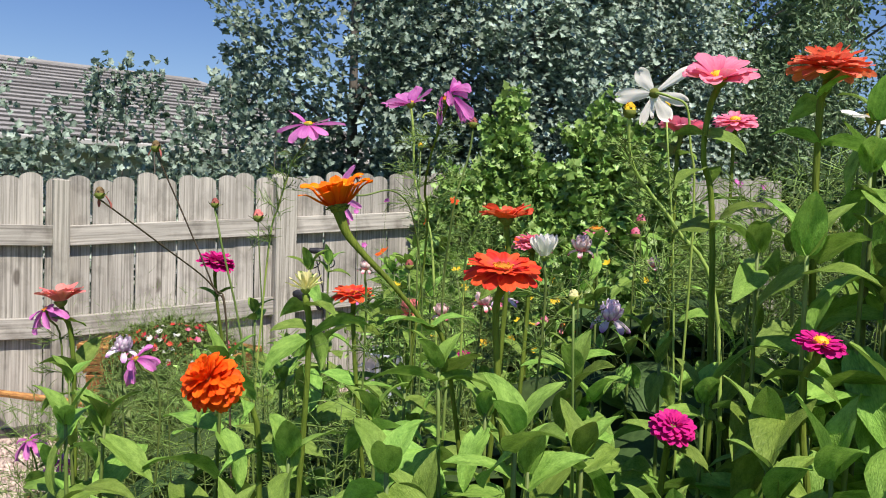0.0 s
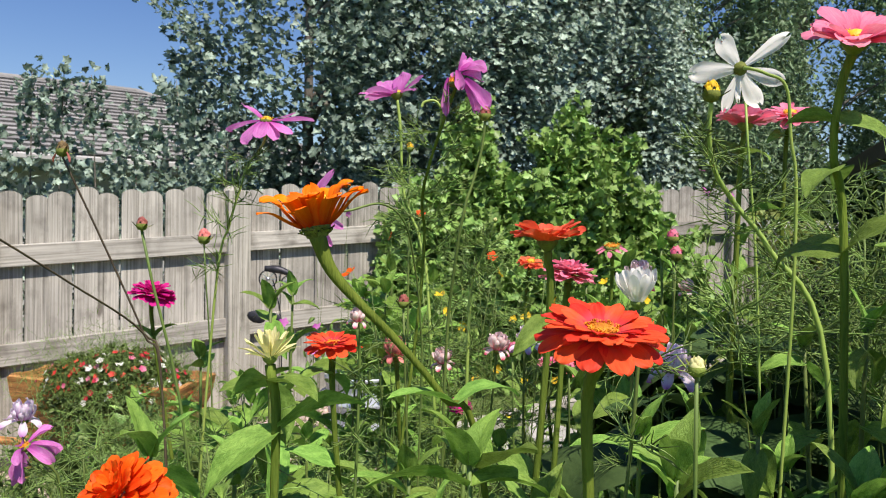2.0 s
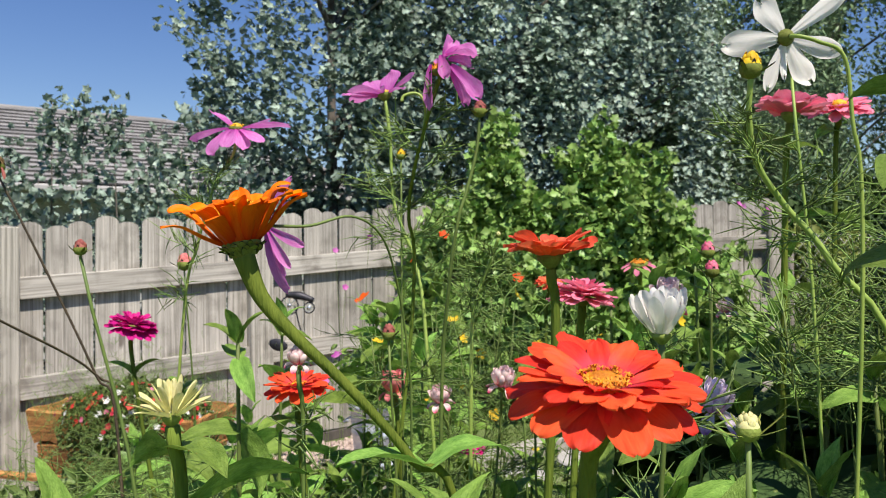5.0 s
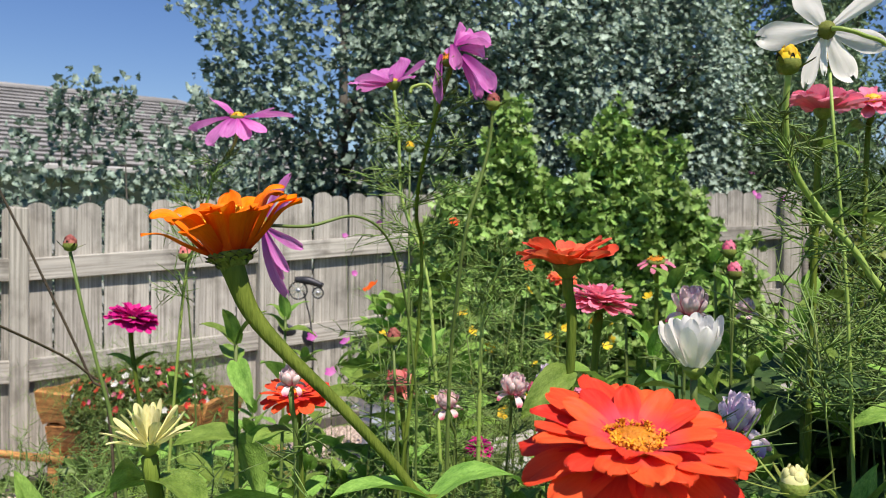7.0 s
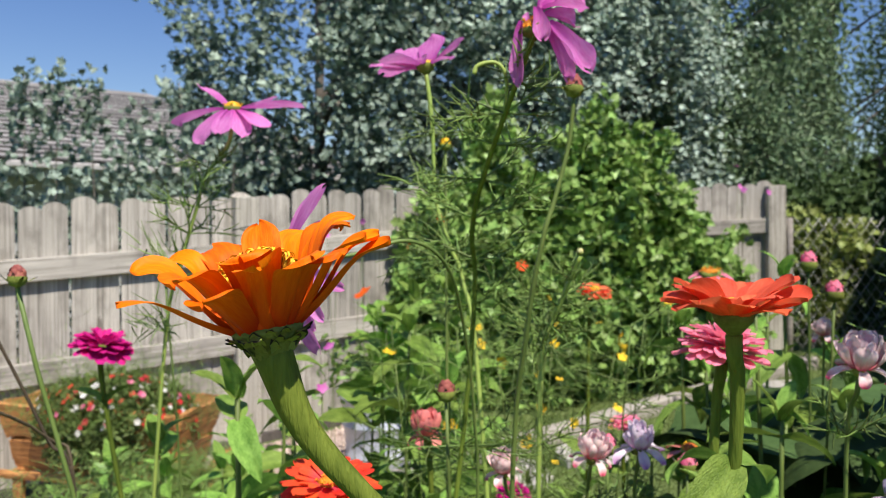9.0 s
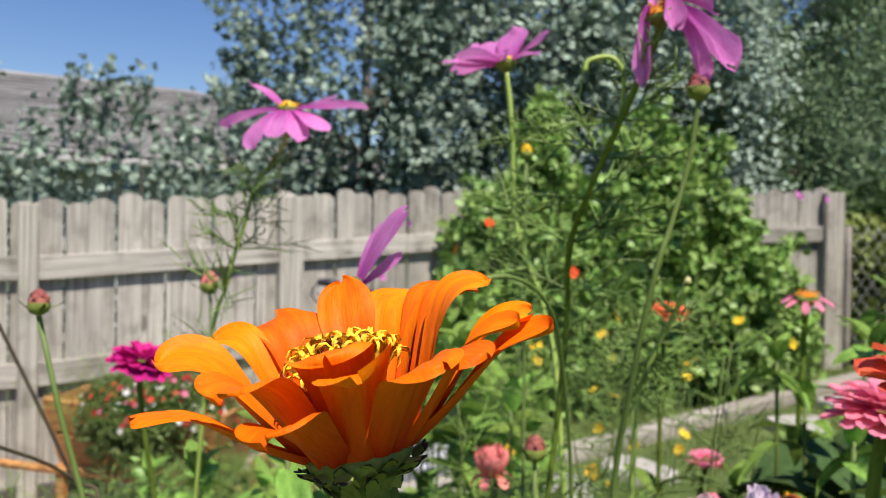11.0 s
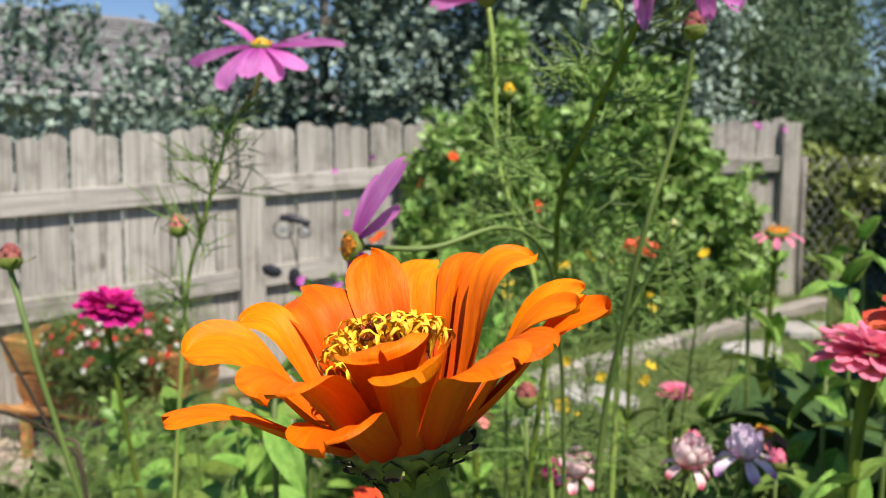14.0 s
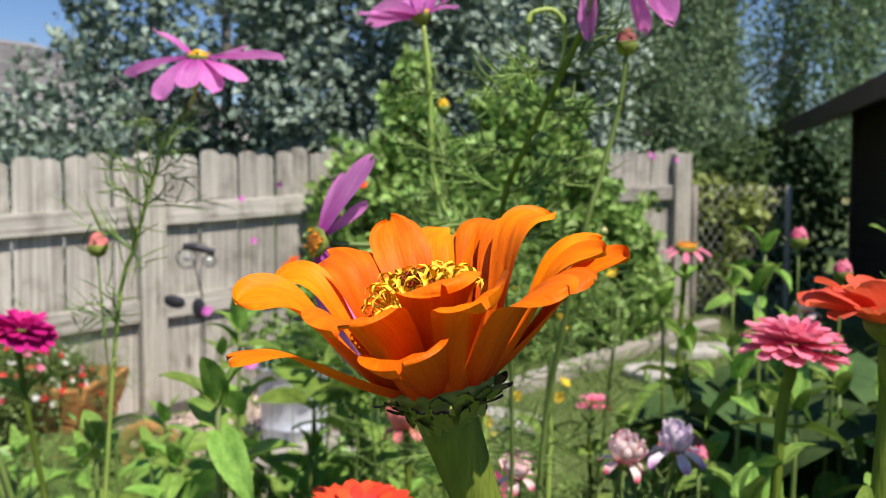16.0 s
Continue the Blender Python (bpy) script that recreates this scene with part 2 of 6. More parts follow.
# ---- building helpers ----
rng = np.random.default_rng(11)
SL = Vector((0.832, 0.555, 0.0)).normalized()      # the fence's line
FN = Vector((SL.y, -SL.x, 0.0))                      # from the fence towards the garden
F0 = Vector((-2.34, 5.45, 0.0))
RISE = 0.066


def ground_z(x, y):
    s = (x - F0.x) * SL.x + (y - F0.y) * SL.y
    return RISE * min(max(s, 0.0), 6.0)


def mesh_of(name, verts, faces, mat, smooth=True):
    me = bpy.data.meshes.new(name)
    me.from_pydata([tuple(v) for v in verts], [], [tuple(f) for f in faces])
    if smooth:
        me.polygons.foreach_set("use_smooth", [True] * len(me.polygons))
    me.materials.append(mat)
    me.update()
    return me


def part(name, me, parent=None, at=None, label=""):
    """One mesh object under a thing or a part. at: its pose in the parent."""
    ob = new(name, me)
    ob.parent = parent
    ob.matrix_local = at if at is not None else Matrix()
    return tagged(ob, label)


def thing(name, place, label, category, group="", kind=""):
    ob = new(name)
    ob.location = place
    ob.empty_display_size = 0.05
    return tagged(ob, label, category, group, kind)


def shift(x, y, z):
    return Matrix.Translation((x, y, z))


def box_mesh(name, sx, sy, sz, mat, bevel=0.004, taper=1.0):
    """A box from (0, 0, 0) up to its sizes, centred in x and y, with worn edges. taper: the foot's size against the top's."""
    bm = bmesh.new()
    bmesh.ops.create_cube(bm, size=1)
    for v in bm.verts:
        k = taper if v.co.z < 0 else 1.0
        v.co = Vector((v.co.x * sx * k, v.co.y * sy * k, (v.co.z + 0.5) * sz))
    if bevel:
        bmesh.ops.bevel(bm, geom=bm.edges[:], offset=bevel, segments=1, affect="EDGES")
    me = bpy.data.meshes.new(name)
    bm.to_mesh(me)
    bm.free()
    me.materials.append(mat)
    return me


def smooth_line(points, steps=5):
    """A smooth line through the points."""
    pts = [Vector(p) for p in points]
    pts = [pts[0] * 2 - pts[1]] + pts + [pts[-1] * 2 - pts[-2]]
    line = []
    for i in range(1, len(pts) - 2):
        a, b, c, d = pts[i - 1:i + 3]
        for k in range(steps):
            t = k / steps
            line.append(0.5 * ((2 * b) + (c - a) * t + (2 * a - 5 * b + 4 * c - d) * t * t + (3 * b - a - 3 * c + d) * t ** 3))
    line.append(pts[-2])
    return line


def tube(name, points, radii, mat, sides=7, steps=5, closed=False):
    """A round stem along a smooth line; radii: at its start and end, or one for each point."""
    line = smooth_line(points, steps) if steps > 1 else [Vector(p) for p in points]
    n = len(line)
    verts, faces = [], []
    for i, p in enumerate(line):
        t = (line[min(i + 1, n - 1)] - line[max(i - 1, 0)]).normalized()
        u = t.cross(Vector((0.31, 0.95, 0.05))).normalized()
        w = t.cross(u)
        f = i / (n - 1)
        k = f * (len(radii) - 1)
        j = min(int(k), len(radii) - 2)
        r = radii[j] + (radii[j + 1] - radii[j]) * (k - j)
        for s in range(sides):
            a = 2 * math.pi * s / sides
            verts.append(p + (u * math.cos(a) + w * math.sin(a)) * r)
    for i in range(n - 1):
        for s in range(sides):
            a, b = i * sides + s, i * sides + (s + 1) % sides
            faces.append((a, b, b + sides, a + sides))
    faces.append(tuple(range(sides))[::-1])
    faces.append(tuple(range((n - 1) * sides, n * sides)))
    return mesh_of(name, verts, faces, mat)


def lathe(name, profile, mat, sides=24):
    verts, faces = [], []
    for r, z in profile:
        for s in range(sides):
            a = 2 * math.pi * s / sides
            verts.append((r * math.cos(a), r * math.sin(a), z))
    for i in range(len(profile) - 1):
        for s in range(sides):
            a, b = i * sides + s, i * sides + (s + 1) % sides
            faces.append((a, b, b + sides, a + sides))
    return mesh_of(name, verts, faces, mat)


def turns(n, up=0.0):
    """n random rotations; up: how far their z axes turn to the sun, as leaves do."""
    z = rng.normal(size=(n, 3))
    z /= np.linalg.norm(z, axis=1)[:, None]
    z += up * 1.6 * np.array(SUN_TO)
    z /= np.linalg.norm(z, axis=1)[:, None]
    x = rng.normal(size=(n, 3))
    x -= (x * z).sum(1)[:, None] * z
    x /= np.linalg.norm(x, axis=1)[:, None]
    return np.stack([x, np.cross(z, x), z], axis=2)


def cloud(name, centres, sizes, mat, shape, up=0.3):
    """Many small leaves as one mesh. shape: the leaf's points and faces, one unit long."""
    sv, sf = np.array(shape[0], float), np.array(shape[1])
    n = len(centres)
    r = turns(n, up)
    v = np.einsum("nij,kj->nki", r, sv) * np.asarray(sizes)[:, None, None] + np.asarray(centres)[:, None, :]
    f = (sf[None] + (np.arange(n) * len(sv))[:, None, None]).reshape(-1, sf.shape[1])
    me = bpy.data.meshes.new(name)
    me.vertices.add(n * len(sv))
    me.vertices.foreach_set("co", v.reshape(-1))
    me.loops.add(f.size)
    me.loops.foreach_set("vertex_index", f.reshape(-1).astype(np.int32))
    me.polygons.add(len(f))
    me.polygons.foreach_set("loop_start", np.arange(0, f.size, sf.shape[1]).astype(np.int32))
    me.materials.append(mat)
    me.update(calc_edges=True)
    return me


def lobed(points, fold=0.12):
    """A leaf's outline as a fan of triangles round its midrib."""
    verts = [(0, 0, 0)] + [(x, y, abs(y) * fold * 2 - x * x * 0.15) for x, y in points]
    faces = [(0, i, i + 1) for i in range(1, len(points))]
    return verts, faces


POPLAR_LEAF = lobed([(0.0, 0.05), (0.18, 0.42), (0.42, 0.30), (0.58, 0.46), (0.68, 0.20), (1.0, 0.0), (0.68, -0.20), (0.58, -0.46), (0.42, -0.30), (0.18, -0.42), (0.0, -0.05)])
HOP_LEAF = lobed([(-0.08, 0.22), (0.05, 0.5), (0.34, 0.34), (0.50, 0.52), (0.66, 0.26), (1.0, 0.0), (0.66, -0.26), (0.50, -0.52), (0.34, -0.34), (0.05, -0.5), (-0.08, -0.22)])
OVAL_LEAF = lobed([(0.0, 0.0), (0.3, 0.2), (0.65, 0.17), (1.0, 0.0), (0.65, -0.17), (0.3, -0.2), (0.0, 0.0)])


def threads(name, starts, ways, lengths, radius, mat, bend=0.35):
    """Fine three-sided needles, each bent, as one mesh."""
    n = len(starts)
    starts, ways, lengths = np.asarray(starts), np.asarray(ways), np.asarray(lengths)
    ways = ways / np.linalg.norm(ways, axis=1)[:, None]
    side = np.cross(ways, rng.normal(size=(n, 3)))
    side /= np.linalg.norm(side, axis=1)[:, None]
    other = np.cross(ways, side)
    rows = []
    for f, k in ((0.0, 1.0), (0.5, 0.8), (1.0, 0.3)):
        c = starts + ways * (lengths * f)[:, None] + side * (lengths * bend * f * f)[:, None]
        for a in (0.0, 2.1, 4.2):
            rows.append(c + (other * math.cos(a) + np.cross(ways, other) * math.sin(a)) * radius * k)
    v = np.stack(rows, axis=1)
    quad = np.array([(0, 1, 4, 3), (1, 2, 5, 4), (2, 0, 3, 5), (3, 4, 7, 6), (4, 5, 8, 7), (5, 3, 6, 8)])
    f = (quad[None] + (np.arange(n) * 9)[:, None, None]).reshape(-1, 4)
    me = bpy.data.meshes.new(name)
    me.vertices.add(n * 9)
    me.vertices.foreach_set("co", v.reshape(-1))
    me.loops.add(f.size)
    me.loops.foreach_set("vertex_index", f.reshape(-1).astype(np.int32))
    me.polygons.add(len(f))
    me.polygons.foreach_set("loop_start", np.arange(0, f.size, 4).astype(np.int32))
    me.polygons.foreach_set("use_smooth", [True] * len(f))
    me.materials.append(mat)
    me.update(calc_edges=True)
    return me


# ---- ground ----
def build_ground():
    xs = [-400, -60, -20] + [-8 + 0.5 * i for i in range(41)] + [20, 60, 400]
    ys = [-400, -60, -20] + [-6 + 0.5 * i for i in range(45)] + [25, 60, 400]
    verts = [(x, y, ground_z(x, y) + (0.012 * noise.noise((x, y, 0)) if abs(x) < 15 and abs(y) < 15 else 0)) for y in ys for x in xs]
    w = len(xs)
    faces = [(j * w + i, j * w + i + 1, (j + 1) * w + i + 1, (j + 1) * w + i) for j in range(len(ys) - 1) for i in range(w - 1)]
    tagged(new("ground", mesh_of("ground", verts, faces, M_LAWN)), "mown green lawn with bare patches", "lawn", kind="structure")
    # flower bed soil
    verts, faces, nx, ny = [], [], 14, 16
    for j in range(ny + 1):
        for i in range(nx + 1):
            x, y = -1.5 + 3.4 * i / nx, 0.2 + 2.9 * j / ny
            edge = min(i, nx - i, j, ny - j)
            verts.append((x, y, ground_z(x, y) + (0.05 + 0.03 * noise.noise((x * 3, y * 3, 5)) if edge else -0.02)))
    faces = [(j * (nx + 1) + i, j * (nx + 1) + i + 1, (j + 1) * (nx + 1) + i + 1, (j + 1) * (nx + 1) + i) for j in range(ny) for i in range(nx)]
    tagged(new("flower_bed", mesh_of("flower_bed", verts, faces, M_MULCH)), "dark crumbly soil of the flower bed", "soil", kind="structure")
    # grass blades
    n = 42000
    x, y = rng.uniform(-0.9, 4.6, n), rng.uniform(3.0, 8.2, n)
    back = (x - F0.x) * FN.x + (y - F0.y) * FN.y
    keep = back > 0.75
    x, y = x[keep], y[keep]
    z = np.array([ground_z(a, b) for a, b in zip(x, y)])
    ways = np.stack([rng.normal(0, 0.45, len(x)), rng.normal(0, 0.45, len(x)), np.ones(len(x))], 1)
    tagged(new("grass", threads("grass", np.stack([x, y, z], 1), ways, rng.uniform(0.03, 0.08, len(x)), 0.0022, M_GRASS)), "short green lawn grass", "grass", kind="stuff")
    # gravel along the fence
    strip = []
    for s in range(-6, 6):
        for d in (0.02, 1.0, 1.95):
            p = F0 + SL * (s * 0.45) + FN * (d + 0.06 * math.sin(s * 1.7))
            strip.append((p.x, p.y, ground_z(p.x, p.y) + 0.016))
    faces = [(i * 3 + j, i * 3 + j + 1, i * 3 + j + 4, i * 3 + j + 3) for i in range(11) for j in range(2)]
    tagged(new("gravel_bed", mesh_of("gravel_bed", strip, [f[::-1] for f in faces], M_GRAVEL)), "bed of pinkish gravel", "gravel", kind="structure")
    n = 15000
    s, d = rng.uniform(-2.5, 2.2, n), rng.uniform(0.06, 1.9, n)
    px, py = F0.x + SL.x * s + FN.x * d, F0.y + SL.y * s + FN.y * d
    pz = np.array([ground_z(a, b) for a, b in zip(px, py)])
    stone = ([(1, 0, 0), (-0.9, 0.1, 0), (0.1, 0.8, 0), (0, -0.75, 0.1), (0.1, 0, 0.55), (0, 0, -0.5)],
             [(0, 2, 4), (2, 1, 4), (1, 3, 4), (3, 0, 4), (2, 0, 5), (1, 2, 5), (3, 1, 5), (0, 3, 5)])
    tagged(new("gravel", cloud("gravel", np.stack([px, py, pz + 0.024], 1), rng.uniform(0.013, 0.032, n), M_GRAVEL, stone, 1.0)), "pinkish crushed gravel along the fence", "gravel", kind="stuff")


build_ground()


# ---- wooden fence ----
def picket_mesh(k):
    """A board with a rounded top."""
    w, h, t = 0.1385 + 0.0015 * (k % 3), 1.635 + 0.012 * ((k * 7) % 4 - 1.5), 0.018
    out = [(-w / 2, 0), (w / 2, 0), (w / 2, h - 0.055)]
    for i in range(1, 8):
        a = math.pi * i / 8
        out.append((w / 2 * math.cos(a) * (1 if i not in (1, 7) else 1.03), h - 0.055 + 0.055 * math.sin(a) ** 0.8))
    out.append((-w / 2, h - 0.055))
    n = len(out)
    verts = [(x, -t / 2, z) for x, z in out] + [(x, t / 2, z) for x, z in out]
    faces = [tuple(range(n)), tuple(range(2 * n - 1, n - 1, -1))] + [(i, i + n, (i + 1) % n + n, (i + 1) % n) for i in range(n)]
    return mesh_of("picket", verts, faces, M_WOOD, smooth=False)


PICKETS = [picket_mesh(k) for k in range(5)]


def fence(name, start, way, length, posts, label, phase=0.0, wide=(), sink=0.0):
    """A board fence from start along way: rails and posts on the garden's side."""
    way = Vector(way).normalized()
    turn = Matrix.Rotation(math.atan2(way.y, way.x), 4, "Z")
    root = tagged(new(name), label, "fence", kind="structure")
    root.matrix_world = Matrix.Translation(start) @ turn

    def gz(s):
        p = Vector(start) + way * s
        return ground_z(p.x, p.y) - sink
    pitch = 0.1425
    s, k = phase, 0
    while s < length:
        m = Matrix.Translation((s, 0.085 + 0.002 * math.sin(k * 2.3), gz(s) + 0.075 + 0.006 * math.sin(k * 1.7))) @ Matrix.Rotation(0.006 * math.sin(k * 3.1), 4, "Y")
        part("picket", PICKETS[(k * 3) % 5], root, m)
        s, k = s + pitch, k + 1
    edges = [0.0] + list(posts) + [length]
    for a, b in zip(edges[:-1], edges[1:]):
        if b - a < 0.3:
            continue
        lean = math.atan2(gz(b) - gz(a), b - a)
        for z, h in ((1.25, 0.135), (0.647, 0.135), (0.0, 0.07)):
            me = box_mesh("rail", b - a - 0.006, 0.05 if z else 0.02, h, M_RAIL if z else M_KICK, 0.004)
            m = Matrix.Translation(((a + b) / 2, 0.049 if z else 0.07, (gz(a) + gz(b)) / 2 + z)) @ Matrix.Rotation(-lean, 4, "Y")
            part("rail" if z else "kickboard", me, root, m, "" if z else "dark board at the fence's foot")
    for s in posts:
        w = 0.165 if s in wide else 0.10
        me = box_mesh("post", w, 0.09, 1.725, M_POST, 0.006)
        part("post", me, root, Matrix.Translation((s - 0.10 + w / 2, 0.045 - 0.012, gz(s) - 0.04)))
    return root


fence("fence", F0 - SL * 3.4, SL, 8.2, [1.0, 3.4, 4.92, 6.9], "weathered grey board fence with rounded picket tops and two rails", 0.05, wide=(4.92,))
fence("fence", Vector((1.55, 8.28, 0)), (1, 0.0, 0), 1.86, [1.83], "weathered grey board fence end beside the lawn", 0.02, wide=(1.83,), sink=0.10)

# ---- neighbour's house ----
def build_house():
    ridge_end = Vector((-4.58, 14.6, 0))
    root = thing("house", (ridge_end.x, ridge_end.y, 0.0), "grey house with a low shingled hip roof behind the fence", "house")
    m0 = Matrix.Rotation(math.atan2(SL.y, SL.x), 4, "Z")
    root.matrix_world = Matrix.Translation(ridge_end) @ m0
    run, eave, top = 3.1, 2.50, 3.93
    slope = math.hypot(run, top - eave)
    n = 19

    def slab(name, a, b, parent):
        """One course of shingles between two heights of the front slope: a little proud at its foot."""
        r = random.Random(int(a * 100))
        verts, faces, step = [], [], 0.33
        x0, x1 = -14.0, 0.0
        lift = 0.026
        za, zb = top - (top - eave) * a, top - (top - eave) * b
        ya, yb = -run * a, -run * b
        segs = 34
        for i in range(segs + 1):
            f = i / segs
            xa, xb = x0 + (x1 + run * a - x0) * f, x0 + (x1 + run * b - x0) * f
            w = 0.006 * r.uniform(-1, 1)
            verts += [(xa, ya - 0.004, za + 0.002), (xb, yb - 0.02, zb + lift + w), (xb, yb - 0.02, zb + 0.002)]
        for i in range(segs):
            k = i * 3
            faces += [(k, k + 1, k + 4, k + 3), (k + 1, k + 2, k + 5, k + 4)]
        me = mesh_of(name, verts, faces, M_SHINGLE, smooth=False)
        # the lip faces are coloured dark, as a shadow under the course
        me.materials.append(M_SHINGLESHADE)
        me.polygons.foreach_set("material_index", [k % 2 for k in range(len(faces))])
        part(name, me, parent)
    deck = mesh_of("roof", [(-14, 0, top - 0.03), (0, 0, top - 0.03), (run, -run, eave - 0.03), (-14, -run, eave - 0.03), (run, run, eave - 0.03), (-14, run, eave - 0.03)],
                   [(0, 3, 2, 1), (1, 2, 4), (0, 1, 4, 5), (3, 5, 4, 2)], M_SHINGLE, smooth=False)
    roof = part("roof", deck, root, label="grey asphalt shingle hip roof")
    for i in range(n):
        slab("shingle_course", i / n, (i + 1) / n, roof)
    part("ridge_cap", tube("ridge_cap", [(-14, 0, top), (-7, 0, top + 0.005), (0, 0, top)], [0.05, 0.05], M_SHINGLE, 6, 3), roof)
    part("hip_cap", tube("hip_cap", [(0, 0, top), (run / 2, -run / 2, (top + eave) / 2), (run, -run, eave)], [0.05, 0.05], M_SHINGLE, 6, 3), roof)
    part("fascia", box_mesh("fascia", 14 + run, 0.03, 0.16, M_FASCIA), root, shift((run - 14) / 2, -run + 0.0, eave - 0.20), "pale painted fascia board")
    part("gutter", box_mesh("gutter", 14 + run, 0.10, 0.09, M_FASCIA, 0.02), root, shift((run - 14) / 2, -run - 0.07, eave - 0.12))
    part("wall", box_mesh("wall", 13.2 + run, 2 * run - 1.0, eave - 0.1, M_SIDING), root, shift((run - 14.2) / 2, 0, 0))
    for i in range(14):
        part("siding_board", box_mesh("siding_board", 13.2 + run, 0.014, 0.15, M_SIDING, 0.003), root, shift((run - 14.2) / 2, -run + 0.49, 0.5 + i * 0.15))
    win = part("window", box_mesh("window", 1.2, 0.06, 1.0, M_FASCIA), root, shift(-3.2, -run + 0.47, 1.15))
    part("pane", box_mesh("pane", 1.06, 0.02, 0.86, M_GLASSDARK, 0.0), win, shift(0, -0.035, 0.07))


build_house()


# ---- dark house on the other side ----
def build_dark_house():
    near, far = Vector((3.96, 5.73, 0)), Vector((6.325, 12.0, 0))
    way = (far - near).normalized()
    length = (far - near).length
    root = thing("house", near, "dark brown wooden house with a wide overhanging eave", "house")
    root.matrix_world = Matrix.Translation(near) @ Matrix.Rotation(math.atan2(way.y, way.x), 4, "Z")
    eave = 2.51
    verts = [(-4, 0, eave), (length, 0, eave), (length, -4, eave + 1.3), (-4, -4, eave + 1.3)]
    verts += [(x, y, z - 0.12) for x, y, z in verts]
    faces = [(0, 3, 2, 1), (4, 5, 6, 7), (0, 1, 5, 4), (1, 2, 6, 5), (2, 3, 7, 6), (3, 0, 4, 7)]
    part("roof", mesh_of("roof", verts, faces, M_BROWN, smooth=False), root)
    part("fascia", box_mesh("fascia", length + 4.05, 0.035, 0.20, M_BROWNROOF), root, shift((length - 4) / 2, 0.02, eave - 0.17), "purplish brown eave board")
    wl = length * 0.56 + 4
    part("wall", box_mesh("wall", wl, 3.0, eave + 0.1, M_BROWN), root, shift(wl / 2 - 4, -0.45 - 1.5, 0.0))
    for i in range(16):
        part("siding_board", box_mesh("siding_board", wl, 0.02, 0.145, M_BROWN, 0.004), root, shift(wl / 2 - 4, -0.442, 0.05 + i * 0.148))
    part("corner_board", box_mesh("corner_board", 0.09, 0.03, eave + 0.05, M_BROWNROOF), root, shift(wl - 4.03, -0.425, 0.0))


build_dark_house()


# ---- trees and thickets ----
def tree(place, height, crown, leaf_mat, shape, size, count, label, name="tree", low=0.15, lean=(0, 0), up=0.5, clumps=70, spread=0.34, shoots=0):
    """A trunk, limbs and a crown of leaves in uneven clumps round the limbs' ends. crown: its half widths and the height of its middle."""
    rx, ry, cz, rz = crown
    root = thing(name, place, label, "tree")
    r = np.random.default_rng(int(abs(place[0] * 100) + abs(place[1] * 10)))
    top = Vector((lean[0], lean[1], height))
    part("trunk", tube("trunk", [(0, 0, -0.1), (lean[0] * 0.2, lean[1] * 0.2, height * 0.3), (lean[0] * 0.6, lean[1] * 0.6, height * 0.65), top], [0.10, 0.055, 0.03, 0.008], M_BARK, 9), root)
    tips = []
    for i in range(clumps):
        while True:
            q = r.uniform(-1, 1, 3)
            d = np.linalg.norm(q)
            if 0.25 < d < 1:
                break
        q = q / d * d ** 0.5
        edge = 1 + 0.22 * noise.noise(Vector(q) * 2.3 + Vector(place))
        tips.append((lean[0] * 0.5 + q[0] * rx * edge, lean[1] * 0.5 + q[1] * ry * edge, max(low, cz + q[2] * rz * edge)))
    for i in range(0, min(clumps, 26)):
        x, y, z = tips[i]
        b = max(0.15, min(height * 0.8, z - 0.5 * math.hypot(x, y) - 0.2))
        f = b / height
        part("limb", tube("limb", [(lean[0] * f, lean[1] * f, b), (x * 0.5, y * 0.5, (b + z) / 2 + 0.1), (x, y, z)], [0.032, 0.007], M_BARK, 5, 3), root)
    centres = []
    per = count // clumps
    for x, y, z in tips:
        rad = spread * r.uniform(0.6, 1.25)
        c = r.normal(0, 1, (per, 3)) * rad * np.array([0.42, 0.42, 1.15])
        centres.append(c + (x, y, z))
    centres = np.concatenate(centres)
    for i in range(shoots):
        q = r.normal(size=3)
        q /= np.linalg.norm(q)
        a = np.array((lean[0] * 0.5, lean[1] * 0.5, cz)) + q * (rx, ry, rz) * r.uniform(0.80, 1.02)
        w = np.array((q[0] * 0.8, q[1] * 0.5, 0.75)) + r.normal(0, 0.3, 3)
        long = r.uniform(0.45, 0.85)
        f = np.linspace(0.0, 1.0, 22)[:, None]
        line = a + w * f * long - np.array((0, 0, 0.12)) * f * f
        part("twig", tube("twig", [tuple(p) for p in line[::7]], [0.006, 0.002], M_BARK, 4, 2), root)
        centres = np.concatenate([centres, np.repeat(line, 3, axis=0) + r.normal(0, 0.045, (66, 3))])
    centres = centres[centres[:, 2] > 0.05]
    part("crown", cloud("crown", centres, r.uniform(0.6, 1.15, len(centres)) * size, leaf_mat, shape, up), root)
    return root


tree((-0.9, 8.6, 0.15), 6.4, (1.35, 1.0, 3.7, 2.75), M_POPLAR, POPLAR_LEAF, 0.084, 15500, "silver poplar tree with dark green and whitish leaves", clumps=62, low=1.0, up=0.7, shoots=60)
tree((0.75, 9.6, 0.2), 6.0, (1.5, 1.1, 3.2, 2.5), M_POPLAR_GREY, POPLAR_LEAF, 0.083, 28000, "silver poplar tree with a dense whitish crown", clumps=80, low=0.8, up=0.8, shoots=70)
tree((2.3, 10.8, 0.25), 6.2, (1.5, 1.2, 3.3, 2.8), M_POPLAR_GREY, POPLAR_LEAF, 0.083, 29000, "grey-leaved poplar tree behind the fence", clumps=85, low=0.5, up=0.8, shoots=60)
